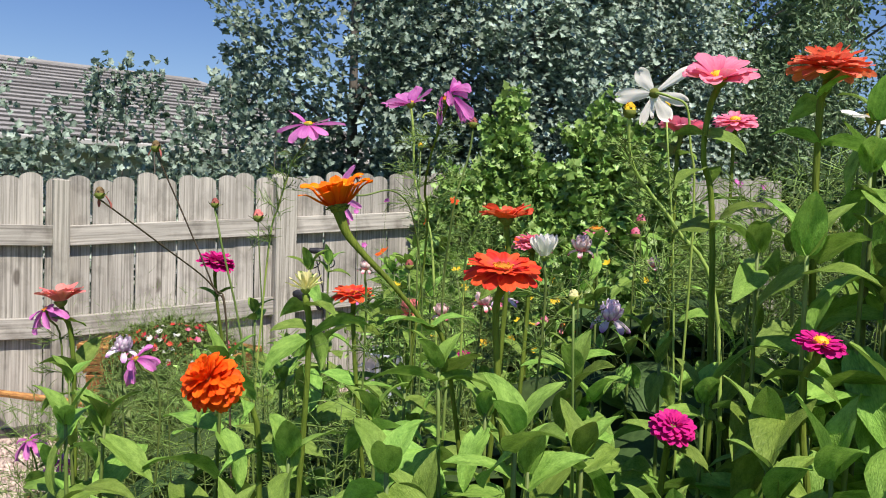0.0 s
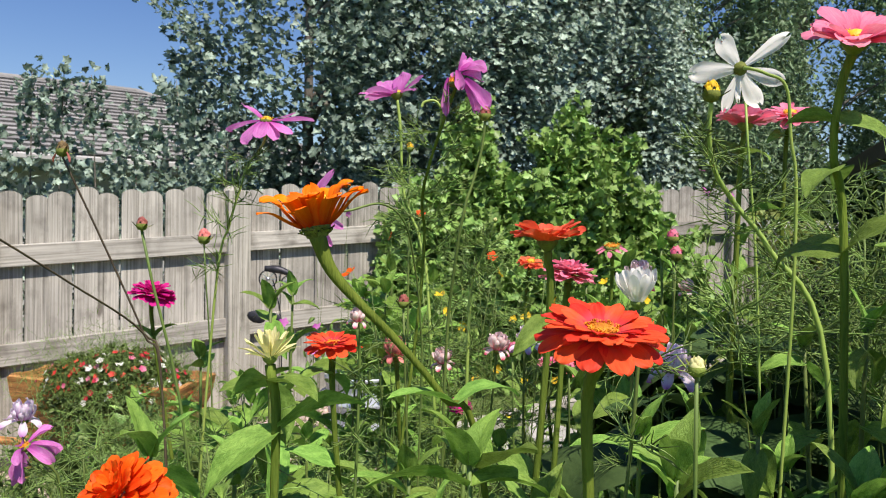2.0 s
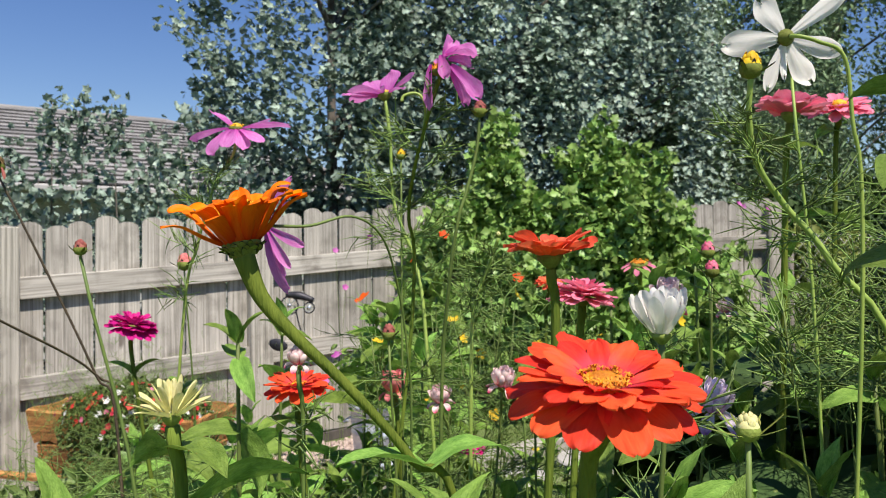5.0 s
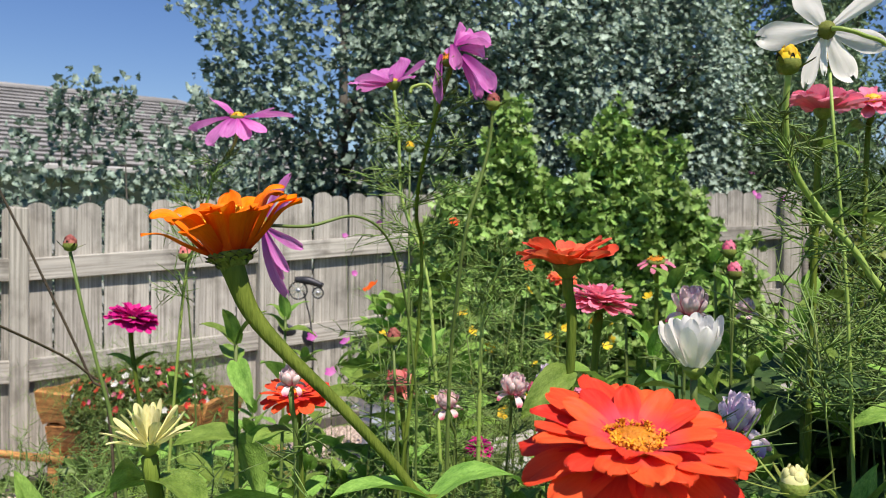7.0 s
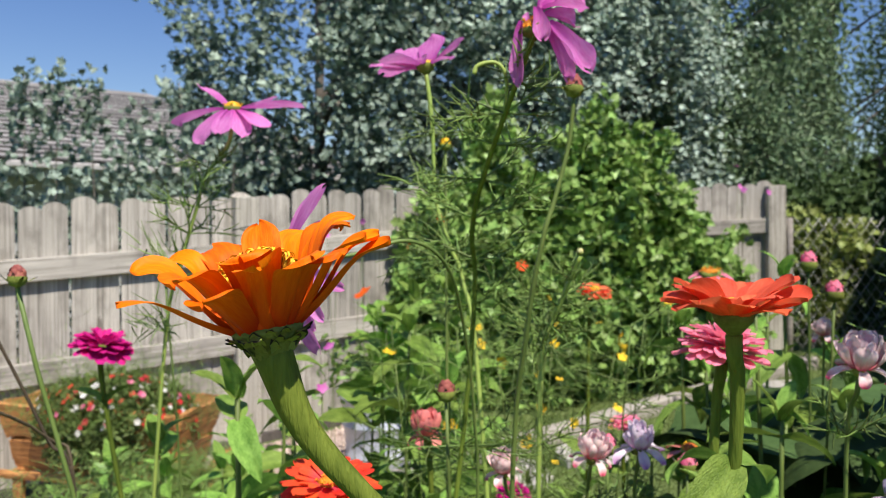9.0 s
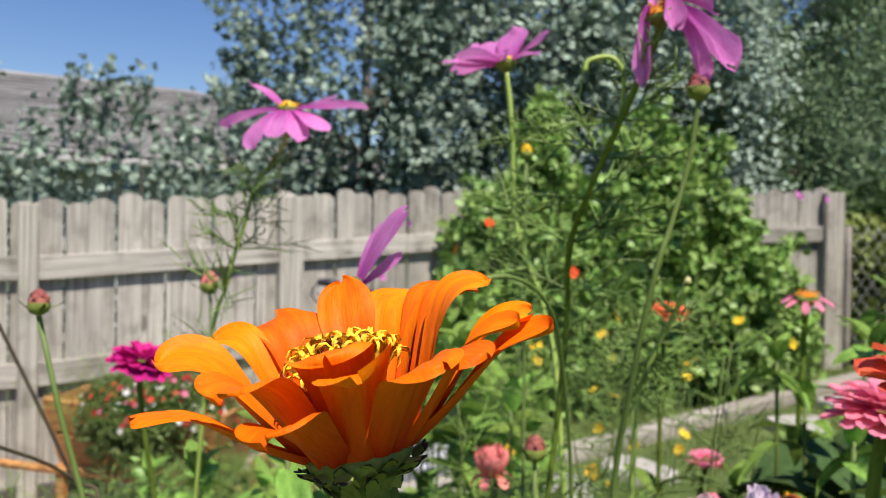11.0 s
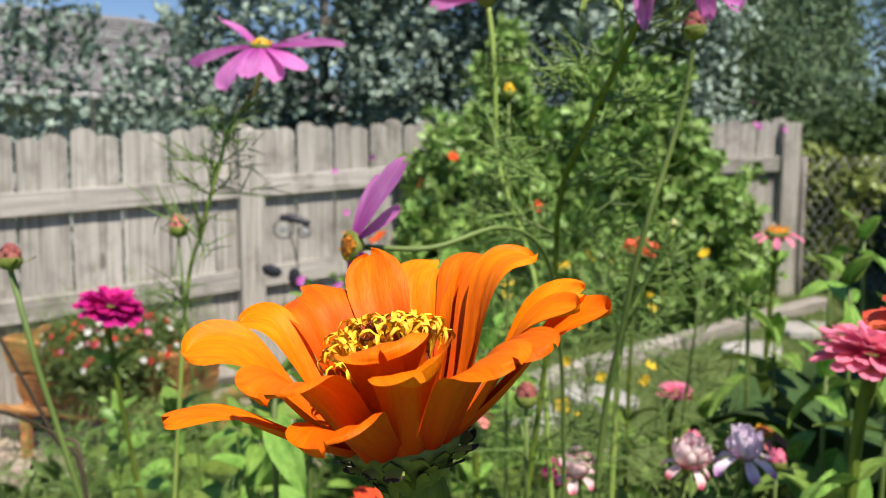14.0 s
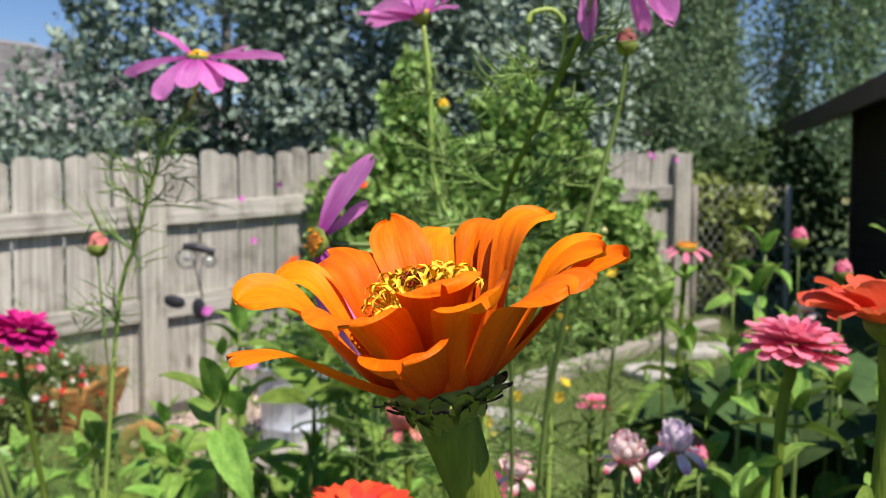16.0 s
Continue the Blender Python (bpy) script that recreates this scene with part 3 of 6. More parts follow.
tree((4.3, 13.2, 0.4), 9.0, (1.9, 1.5, 4.6, 4.2), M_ASH, OVAL_LEAF, 0.14, 30000, "tall dark olive-green garden tree", clumps=120, low=0.6, spread=0.55)
tree((7.6, 15.5, 0.4), 8.6, (2.6, 1.8, 3.9, 3.9), M_ASH, OVAL_LEAF, 0.15, 27000, "dark green spreading tree with sky showing through", clumps=84, low=0.6, spread=0.5)
tree((11.5, 17.0, 0.4), 7.2, (2.8, 2.0, 3.4, 3.2), M_ASH, OVAL_LEAF, 0.15, 22000, "dark green tree behind the brown house", clumps=80, low=0.6, spread=0.5)

tree((3.7, 11.3, 0.35), 3.5, (1.5, 0.9, 1.8, 1.5), M_ASH, OVAL_LEAF, 0.11, 15000, "low olive-green tree behind the fence end", clumps=62, low=0.3, spread=0.4)
tree((5.3, 13.4, 0.35), 4.2, (1.5, 0.9, 2.1, 1.9), M_ASH, OVAL_LEAF, 0.12, 15000, "low dark green tree beside the brown house", clumps=62, low=0.3, spread=0.45)


def thicket():
    """Poplar suckers behind the fence: upright stems with leaves to the ground."""
    r = np.random.default_rng(5)
    for i in range(26):
        s = -4.2 + i * 0.235 + r.uniform(-0.08, 0.08)
        back = r.uniform(0.35, 1.5)
        p = F0 + SL * s - FN * back
        h = r.uniform(1.9, 2.35) + (0.95 if i in (5, 9, 14, 16) else 0) + (0.25 if i > 17 else 0)
        root = thing("poplar_sucker", (p.x, p.y, ground_z(p.x, p.y)), "young silver poplar shoot with dark and whitish leaves", "shrub", "poplar shoots behind the fence")
        bx, by = r.uniform(-0.15, 0.15, 2)
        line = [(0, 0, 0), (bx * 0.3, by * 0.3, h * 0.5), (bx, by, h)]
        part("stem", tube("stem", line, [0.012, 0.003], M_BARK, 5, 3), root)
        n = 620
        f = r.uniform(0.12, 1.0, n)
        wide = np.where(f > 0.84, 0.09, 0.36) * (1.1 - f * 0.55)
        c = np.stack([bx * f * f + r.normal(0, 1, n) * wide, by * f * f + r.normal(0, 1, n) * wide, f * h + r.normal(0, 0.06, n)], 1)
        ahead = (c[:, 0] * FN.x + c[:, 1] * FN.y) - back + 0.16
        c[:, :2] -= np.where(ahead > 0, 2 * ahead, 0.0)[:, None] * np.array([FN.x, FN.y])
        part("crown", cloud("crown", c, r.uniform(0.04, 0.078, n), M_POPLAR, POPLAR_LEAF, 0.3), root)


thicket()


def hop_vine(place, humps, count, label, mat=M_VINE, size=0.076, name="vine"):
    """A mound of climbing leaves over its own stems."""
    root = thing(name, place, label, "vine")
    r = np.random.default_rng(int(place[0] * 50) + 70)
    cs = []
    total = sum(h[3] * h[5] for h in humps)
    for hx, hy, hz, rx, ry, rz in humps:
        n = int(count * rx * rz / total)
        q = r.normal(size=(n, 3))
        q /= np.linalg.norm(q, axis=1)[:, None]
        rad = r.uniform(0.6, 1.08, n) * (1 + 0.34 * np.array([noise.noise(Vector(v) * 3.4 + Vector((hx, hy, hz))) for v in q]))
        c = q * rad[:, None] * (rx, ry, rz) + (hx, hy, hz)
        holes = np.array([noise.noise(Vector(v) * 4.2 + Vector((7.0, hx, 3.0))) for v in c])
        cs.append(c[(c[:, 2] > 0.03) & (holes > r.uniform(-0.55, 0.05, n))])
        part("stem", tube("stem", [(hx * 0.8, hy, 0), (hx, hy + 0.05, hz * 0.6), (hx + 0.06, hy, hz + rz * 0.7)], [0.012, 0.005], M_STEMDARK, 6, 4), root)
    for k in range(int(count / 900)):
        hx, hy, hz, rx, ry, rz = humps[k % len(humps)]
        d = r.normal(size=3)
        d[2] = abs(d[2]) + 0.3
        d /= np.linalg.norm(d)
        a = np.array((hx, hy, hz)) + d * (rx, ry, rz) * 0.9
        w = d * 0.8 + (0, 0, 0.5) + r.normal(0, 0.3, 3)
        f = np.linspace(0, 1, 16)[:, None]
        line = a + w * f * r.uniform(0.15, 0.36) + np.array((0, 0, -0.14)) * f * f
        part("tendril", tube("tendril", [tuple(p) for p in line[::5]], [0.004, 0.0015], M_STEM, 5, 3), root)
        cs.append(np.repeat(line, 3, axis=0) + r.normal(0, 0.035, (48, 3)))
    c = np.concatenate(cs)
    part("foliage", cloud("foliage", c, r.uniform(0.55, 1.2, len(c)) * size, mat, HOP_LEAF, 0.45), root)
    return root


hop_vine((0.9, 7.05, 0.22), [(-0.30, 0.06, 1.30, 0.25, 0.22, 0.92), (-0.70, -0.18, 0.80, 0.32, 0.17, 0.82), (0.05, -0.05, 0.80, 0.62, 0.45, 0.80), (0.52, 0.1, 1.12, 0.40, 0.45, 1.06), (0.86, 0.2, 1.00, 0.46, 0.45, 0.98), (1.22, 0.3, 0.72, 0.50, 0.48, 0.74), (1.50, 0.4, 0.45, 0.42, 0.42, 0.50)],
         52000, "bright green climbing hop vine heaped over the fence")


# ---- wire fence with a vine beside the wooden fence's end ----
def build_wire_fence():
    root = tagged(thing("wire_fence", (3.46, 8.3, 0.4), "low wire mesh fence overgrown with a pale vine", "fence"), kind="structure")
    w, h = 1.0, 1.28
    for x in (0.03, w):
        part("post", tube("post", [(x, 0, -0.1), (x, 0, h / 2), (x, 0, h)], [0.03, 0.03], M_TIMBER, 8, 2), root)
    n = 16
    for k in range(-n, n + 1):
        for sgn in (1, -1):
            a = k * w / n * 1.6
            pts = []
            for i in range(13):
                z = h * i / 12
                x = a + sgn * (z * 0.72) + (0 if sgn > 0 else w)
                if 0.03 <= x <= w:
                    pts.append((x, 0.004 * sgn, z))
            if len(pts) > 2:
                part("wire", tube("wire", pts, [0.0028, 0.0028], M_WIRE, 4, 1), root)


build_wire_fence()
hop_vine((4.02, 8.46, 0.4), [(0.0, 0, 1.02, 0.42, 0.2, 0.26), (-0.15, 0, 0.6, 0.28, 0.16, 0.46)], 2600, "pale green vine hanging over the wire fence", M_VINEDARK, 0.08)
# takes the darkened leaf colour so that it looks shaded
hop_vine((4.3, 9.6, 0.4), [(0, 0, 0.8, 0.9, 0.5, 1.0), (1.2, 0.8, 0.9, 1.0, 0.6, 1.1)], 4200, "shrub beside the brown house with shade put into its dark colour", M_SQUASH_SHADED, 0.10, "shrub")


# ---- timber edging, tub, wheelbarrow planter ----
def build_edging():
    r = random.Random(3)
    a = F0 + SL * 0.9 + FN * 1.35
    for i in range(6):
        p = a + SL * (i * 0.92)
        root = box_mesh("edging_timber", 0.9, 0.13, 0.12, M_TIMBER, 0.012)
        ob = tagged(new("edging_timber", root), "weathered grey landscape timber along the vine bed", "timber", "timbers edging the bed")
        ob.matrix_world = Matrix.Translation((p.x, p.y, ground_z(p.x, p.y) - 0.02)) @ Matrix.Rotation(math.atan2(SL.y, SL.x) + r.uniform(-0.05, 0.05), 4, "Z") @ Matrix.Rotation(-RISE, 4, "Y")


build_edging()


def paving_stone(x, y, w, d, turn, seed):
    """A flat slab with an uneven outline."""
    r = random.Random(seed)
    n, verts = 11, []
    for z, k in ((0.0, 1.0), (0.045, 1.0), (0.055, 0.95)):
        for i in range(n):
            a = 2 * math.pi * i / n
            q = 1 + 0.12 * math.sin(3 * a + seed) + r.uniform(-0.03, 0.03)
            verts.append((w / 2 * k * q * math.cos(a), d / 2 * k * q * math.sin(a), z))
    faces = [(j * n + i, j * n + (i + 1) % n, (j + 1) * n + (i + 1) % n, (j + 1) * n + i) for j in range(2) for i in range(n)] + [tuple(range(2 * n, 3 * n))]
    ob = tagged(new("paving_stone", mesh_of("paving_stone", verts, faces, M_STONE, smooth=False)), "pale grey flat paving stone in the lawn", "stone", "paving stones by the bed")
    ob.matrix_world = Matrix.Translation((x, y, ground_z(x, y) - 0.01)) @ Matrix.Rotation(turn, 4, "Z")


for k, (x, y, w, d) in enumerate(((-0.22, 5.48, 0.62, 0.5), (0.22, 5.25, 0.5, 0.4), (0.62, 5.35, 0.5, 0.36), (1.05, 5.6, 0.52, 0.36), (-0.15, 4.95, 0.4, 0.34), (2.9, 6.9, 0.6, 0.4), (2.3, 6.4, 0.55, 0.4))):
    paving_stone(x, y, w, d, k * 0.7, k)


def leafy_plant(x, y, top, wide, seed, mat, size=0.06, count=700):
    """A low clump of many leaves on thin stems."""
    r = np.random.default_rng(seed)
    root = thing("leafy_plant", (x, y, ground_z(x, y)), "low leafy green garden plant", "plant", "leafy clumps behind the bed")
    h = top - root.location.z
    for k in range(6):
        a = k * 1.05
        part("stem", tube("stem", [(0, 0, 0), (wide * 0.3 * math.cos(a), wide * 0.3 * math.sin(a), h * 0.5), (wide * 0.7 * math.cos(a), wide * 0.7 * math.sin(a), h * 0.9)], [0.004, 0.0015], M_STEM, 5, 3), root)
    f = r.uniform(0.15, 1.0, count) ** 0.7
    a, q = r.uniform(0, 6.283, count), np.sqrt(r.uniform(0, 1, count)) * wide * (1.15 - 0.45 * f)
    cs = np.stack([q * np.cos(a), q * np.sin(a), f * h + r.normal(0, 0.03, count)], 1)
    part("foliage", cloud("foliage", cs, r.uniform(0.6, 1.2, count) * size, mat, OVAL_LEAF, 0.4), root)


for k, (x, y, top, wide) in enumerate(((-0.8, 3.15, 0.84, 0.25), (-0.22, 3.35, 0.74, 0.22), (-0.6, 3.7, 0.66, 0.25), (0.08, 3.3, 0.76, 0.2), (0.32, 3.2, 0.78, 0.2), (-0.3, 2.2, 0.95, 0.2), (0.1, 2.3, 0.92, 0.2), (0.85, 2.6, 1.1, 0.22), (1.05, 2.3, 1.2, 0.22), (0.95, 3.0, 1.0, 0.22), (-0.65, 2.3, 0.98, 0.22), (0.6, 2.9, 0.80, 0.18))):
    leafy_plant(x, y, top, wide, 700 + k, M_VINE if k % 3 == 0 else M_PETUNIA, 0.065 if k % 2 else 0.055)


def build_tub():
    x, y = -0.18, 5.5
    z = ground_z(x, y)
    root = thing("galvanised_tub", (x, y, z), "galvanised steel tub planted with leafy greens", "tub")
    prof = [(0.17, 0.0), (0.175, 0.012), (0.185, 0.15), (0.192, 0.155), (0.192, 0.165), (0.188, 0.17), (0.20, 0.32), (0.207, 0.325), (0.207, 0.335), (0.203, 0.34), (0.212, 0.475), (0.222, 0.48), (0.222, 0.495), (0.21, 0.495), (0.20, 0.42), (0.0, 0.42)]
    part("tub", lathe("tub", prof, M_TIN, 36), root)
    for sgn in (-1, 1):
        part("handle", tube("handle", [(sgn * 0.215, -0.06, 0.40), (sgn * 0.25, 0, 0.38), (sgn * 0.215, 0.06, 0.40)], [0.007, 0.007], M_TIN, 6), root)
    n = 420
    c = rng.normal(0, 1, (n, 3)) * (0.14, 0.14, 0.10) + (0, 0, 0.58)
    plant = thing("leafy_greens", (x, y, z + 0.42), "leafy green plants growing in the tub", "plant")
    part("foliage", cloud("foliage", c - (0, 0, 0.42), rng.uniform(0.05, 0.1, n), M_VINE, OVAL_LEAF, 0.5), plant)


build_tub()


def small_flower_mesh(name, mat, dia=0.05):
    """A flat five-petalled bloom."""
    verts, faces = [(0, 0, 0)], []
    n = 25
    for i in range(n):
        a = 2 * math.pi * i / n
        rr = dia / 2 * (0.72 + 0.28 * abs(math.cos(2.5 * a)))
        verts.append((rr * 0.5 * math.cos(a), rr * 0.5 * math.sin(a), 0.003))
    for i in range(n):
        a = 2 * math.pi * i / n
        rr = dia / 2 * (0.66 + 0.34 * abs(math.cos(2.5 * a)))
        verts.append((rr * math.cos(a), rr * math.sin(a), 0.005 + 0.002 * math.cos(5 * a)))
    for i in range(n):
        j = (i + 1) % n
        faces += [(0, 1 + i, 1 + j), (1 + i, 1 + n + i, 1 + n + j, 1 + j)]
    return mesh_of(name, verts, faces, mat)


P_PETRED = material("red_bloom", (0.55, 0.015, 0.02), (0.75, 0.05, 0.05), 0.55, 80, trans=0.2)
BLOOMS = [small_flower_mesh("bloom", m) for m in (P_PETRED, P_WHITE, P_PINK, P_PETRED)]


def blooming_plant(name, place, half, count, blooms, label, seed=1, weights=(0.55, 0.25, 0.1, 0.1), hang=False):
    root = thing(name, place, label, "flowers")
    r = np.random.default_rng(seed)
    q = r.normal(0, 1, (count, 3))
    q *= (r.uniform(0.35, 1.0, count) / np.linalg.norm(q, axis=1))[:, None] * np.array(half)
    q[:, 2] = np.where(q[:, 2] < 0, -q[:, 2] * 0.6 if not hang else q[:, 2], q[:, 2])
    part("foliage", cloud("foliage", q, r.uniform(0.025, 0.05, count), M_PETUNIA, OVAL_LEAF, 0.4), root)
    n = count if count < 5000 else count // 2
    q2 = r.normal(0, 0.52, (n, 3)) * half
    q2[:, 2] = np.abs(q2[:, 2])
    part("stem", threads("stem", q2, r.normal(0, 0.6, (n, 3)) + (0, 0, 0.7), r.uniform(0.03, 0.09, n), 0.0012, M_FEATHER), root)
    for i in range(blooms):
        d = Vector(r.normal(0, 1, 3))
        d.z = abs(d.z) + 0.1
        d.y = -abs(d.y) if r.uniform() < 0.7 else d.y
        d.normalize()
        p = Vector((d.x * half[0], d.y * half[1], d.z * half[2])) * r.uniform(0.75, 1.05)
        k = int(r.choice(4, p=weights))
        m = Matrix.Translation(p) @ d.to_track_quat("Z", "Y").to_matrix().to_4x4() @ Matrix.Rotation(r.uniform(0, 6), 4, "Z") @ Matrix.Scale(r.uniform(0.5, 0.95), 4)
        part("bloom", BLOOMS[k], root, m)


def carved_board(name, length, height, thick, seed, taper=0.0):
    """A rough board along x whose lower edge is carved in uneven scallops. taper: how much shorter its foot is at each end."""
    r = random.Random(seed)
    n = 28
    verts, faces = [], []
    for i in range(n + 1):
        f = i / n
        x = (f - 0.5) * length
        low = 0.02 * abs(math.sin(f * 19 + seed)) + r.uniform(0, 0.008)
        foot = x - math.copysign(taper, x) * min(1, abs(f - 0.5) * 2) ** 4
        top = height - 0.012 * abs(math.sin(f * 5 + seed)) - r.uniform(0, 0.004)
        for y in (-thick / 2, thick / 2):
            verts += [(foot, y, low), (x, y * 1.05, height * 0.5 + r.uniform(-0.01, 0.01)), (x, y, top)]
    for i in range(n):
        a, b = i * 6, i * 6 + 6
        faces += [(a, b, b + 1, a + 1), (a + 1, b + 1, b + 2, a + 2), (a + 3, a + 4, b + 4, b + 3), (a + 4, a + 5, b + 5, b + 4), (a + 2, b + 2, b + 5, a + 5), (a, a + 3, b + 3, b)]
    e = n * 6
    faces += [(0, 1, 4, 3), (1, 2, 5, 4), (e, e + 3, e + 4, e + 1), (e + 1, e + 4, e + 5, e + 2)]
    return mesh_of(name, verts, faces, M_BARROW, smooth=False)


def build_wheelbarrow():
    x, y = -1.58, 5.22
    z = ground_z(x, y)
    root = thing("wheelbarrow_planter", (x, y, z), "small orange-stained wooden wheelbarrow planter with rough carved boards", "planter")
    root.matrix_world = Matrix.Translation((x, y, z)) @ Matrix.Rotation(-0.20, 4, "Z")
    tilt = Matrix.Translation((0, 0, 0.25)) @ Matrix.Rotation(0.03, 4, "Y") @ Matrix.Translation((0, 0, -0.22))
    for sgn in (-1, 1):
        for k, (z0, h, out) in enumerate(((0.22, 0.20, 0.165), (0.405, 0.20, 0.21))):
            m = Matrix.Translation((0.0, sgn * out, z0)) @ Matrix.Rotation(-sgn * 0.26, 4, "X")
            part("side_board", carved_board("side_board", 0.90 + 0.07 * k, h, 0.028, 3 + k + sgn, 0.02), root, tilt @ m)
        part("handle", tube("handle", [(-1.05, sgn * 0.27, 0.24), (-0.4, sgn * 0.22, 0.22), (0.66, sgn * 0.10, 0.19)], [0.022, 0.024], M_BARROW, 7), root, tilt)
        part("leg", box_mesh("leg", 0.05, 0.05, 0.30, M_BARROW, 0.005, 0.85), root, Matrix.Translation((-0.41, sgn * 0.20, -0.01)))
    for sgn in (-1, 1):
        for k, (z0, h) in enumerate(((0.22, 0.20), (0.405, 0.20))):
            m = Matrix.Translation((sgn * (0.425 + 0.035 * k), 0, z0)) @ Matrix.Rotation(sgn * 0.22, 4, "Y") @ Matrix.Rotation(radians(90), 4, "Z")
            part("end_board", carved_board("end_board", 0.36 + 0.08 * k, h, 0.024, 9 + k + sgn, 0.03), root, tilt @ m)
    part("floor_board", box_mesh("floor_board", 0.84, 0.34, 0.02, M_BARROW, 0.004), root, tilt @ Matrix.Translation((0, 0, 0.235)))
    part("soil", box_mesh("soil", 0.86, 0.38, 0.03, M_MULCH, 0.01), root, tilt @ Matrix.Translation((0, 0, 0.46)))
    wheel = part("wheel", lathe("wheel", [(0.13, -0.02), (0.19, -0.025), (0.20, 0.0), (0.19, 0.025), (0.13, 0.02), (0.13, -0.02)], M_BARROW, 20), root, Matrix.Translation((0.72, 0, 0.20)) @ Matrix.Rotation(radians(90), 4, "X"))
    part("axle", tube("axle", [(0, 0, -0.1), (0, 0, 0), (0, 0, 0.1)], [0.012, 0.012], M_IRON, 6, 1), wheel)
    for k in range(3):
        part("spoke", box_mesh("spoke", 0.28, 0.025, 0.016, M_BARROW, 0.002), wheel, Matrix.Rotation(k * math.pi / 3, 4, "Z") @ Matrix.Translation((0, 0, -0.008)))
    p = root.matrix_world @ Vector((0.10, -0.13, 0.53))
    blooming_plant("petunia", p, (0.43, 0.28, 0.27), 11500, 160, "red and white petunias spilling from the wheelbarrow", 3, (0.42, 0.36, 0.12, 0.10), hang=True)


build_wheelbarrow()
for px, py, seed, wts in ((-1.10, 4.62, 5, (0.2, 0.8, 0, 0)), (-1.55, 4.45, 6, (0.9, 0.1, 0, 0)), (-0.75, 4.5, 8, (0.2, 0.7, 0.1, 0)), (-1.15, 4.05, 9, (0.6, 0.2, 0.2, 0)), (-0.55, 4.0, 10, (0.3, 0.6, 0.1, 0)), (-1.65, 3.7, 11, (0.8, 0.2, 0, 0))):
    blooming_plant("bedding_plant", (px, py, ground_z(px, py)), (0.32, 0.28, 0.34 if px > -1 else 0.20), 1300, 16, "low bedding plant with small red and white flowers", seed, wts)


def build_ornament():
    x, y = -0.74, 5.60
    z = ground_z(x, y)
    root = thing("garden_stake", (x, y, z), "dark iron garden stake with two small spoked wheels", "ornament")
    part("stake", tube("stake", [(0.05, 0, -0.1), (0.06, 0, 0.5), (0.05, 0.01, 0.85), (0.02, 0, 1.02), (0.0, 0, 1.10)], [0.005, 0.005], M_IRON, 6), root)
    for wx, wz, rad in ((-0.03, 1.10, 0.058), (0.09, 1.085, 0.036)):
        w = part("wheel", lathe("wheel", [(rad - 0.008, -0.005), (rad, -0.005), (rad, 0.005), (rad - 0.008, 0.005), (rad - 0.008, -0.005)], M_IRON, 22), root, Matrix.Translation((wx, 0, wz)) @ Matrix.Rotation(radians(90), 4, "X"))
        for k in range(4):
            part("spoke", box_mesh("spoke", 2 * rad - 0.012, 0.006, 0.005, M_CHROME, 0.0), w, Matrix.Rotation(k * math.pi / 4, 4, "Z"))
        part("hub", lathe("hub", [(0.0, -0.01), (0.013, -0.01), (0.013, 0.01), (0.0, 0.01)], M_CHROME, 12), w)
    part("body", tube("body", [(-0.05, 0, 1.165), (0.03, 0, 1.16), (0.12, 0, 1.13)], [0.018, 0.026, 0.016], M_IRON, 8), root)
    for sx, sz, tilt in ((-0.10, 0.86, 0.3), (0.03, 0.82, 1.5)):
        leafm = lathe("vane", [(0.0, -0.003), (0.055, -0.003), (0.06, 0.0), (0.055, 0.003), (0.0, 0.003)], M_IRON, 18)
        part("vane", leafm, root, Matrix.Translation((sx, 0, sz)) @ Matrix.Rotation(tilt, 4, "Y") @ Matrix.Rotation(radians(90), 4, "X") @ Matrix.Diagonal((1.0, 0.62, 1, 1)))


build_ornament()


# ---- leaves, petals and flower heads ----
def leaf_mesh(k):
    """A broad pointed leaf, one unit long, folded along its midrib and bent down."""
    r = random.Random(40 + k)
    rows, cols = 9, 6
    wide, droop, fold, wave = r.uniform(0.175, 0.235), r.uniform(0.3, 1.2), r.uniform(0.1, 0.5), r.uniform(0, 6)
    verts, faces, x, z, a = [], [], 0.0, 0.0, r.uniform(0.0, 0.3)
    twist = r.uniform(-0.25, 0.25)
    for i in range(rows + 1):
        u = i / rows
        w = wide * (math.sin(math.pi * min(1, u * 0.94 + 0.06) ** 0.72) ** 0.85 if u < 1 else 0.0) + (0.006 if u < 1 else 0)
        for j in range(cols + 1):
            v = 2 * j / cols - 1
            up = abs(v) * w * fold + 0.018 * math.sin(u * 9 + wave + v * 2) * abs(v) - (0.022 if j == cols // 2 else 0.008 if j in (2, 4) else 0) + twist * u * v * w
            verts.append((x - math.sin(a) * up * 0.3, v * w, z + up + 0.006 * math.cos(u * 22) * abs(v)))
        x, z = x + math.cos(a) / rows, z + math.sin(a) / rows
        a -= droop / rows * (1.0 + u)
    c = cols + 1
    for i in range(rows):
        for j in range(cols):
            faces.append((i * c + j, i * c + j + 1, (i + 1) * c + j + 1, (i + 1) * c + j))
    return mesh_of("leaf", verts, faces, M_ZLEAF)


LEAVES = [leaf_mesh(k) for k in range(8)]
PETALS = {}


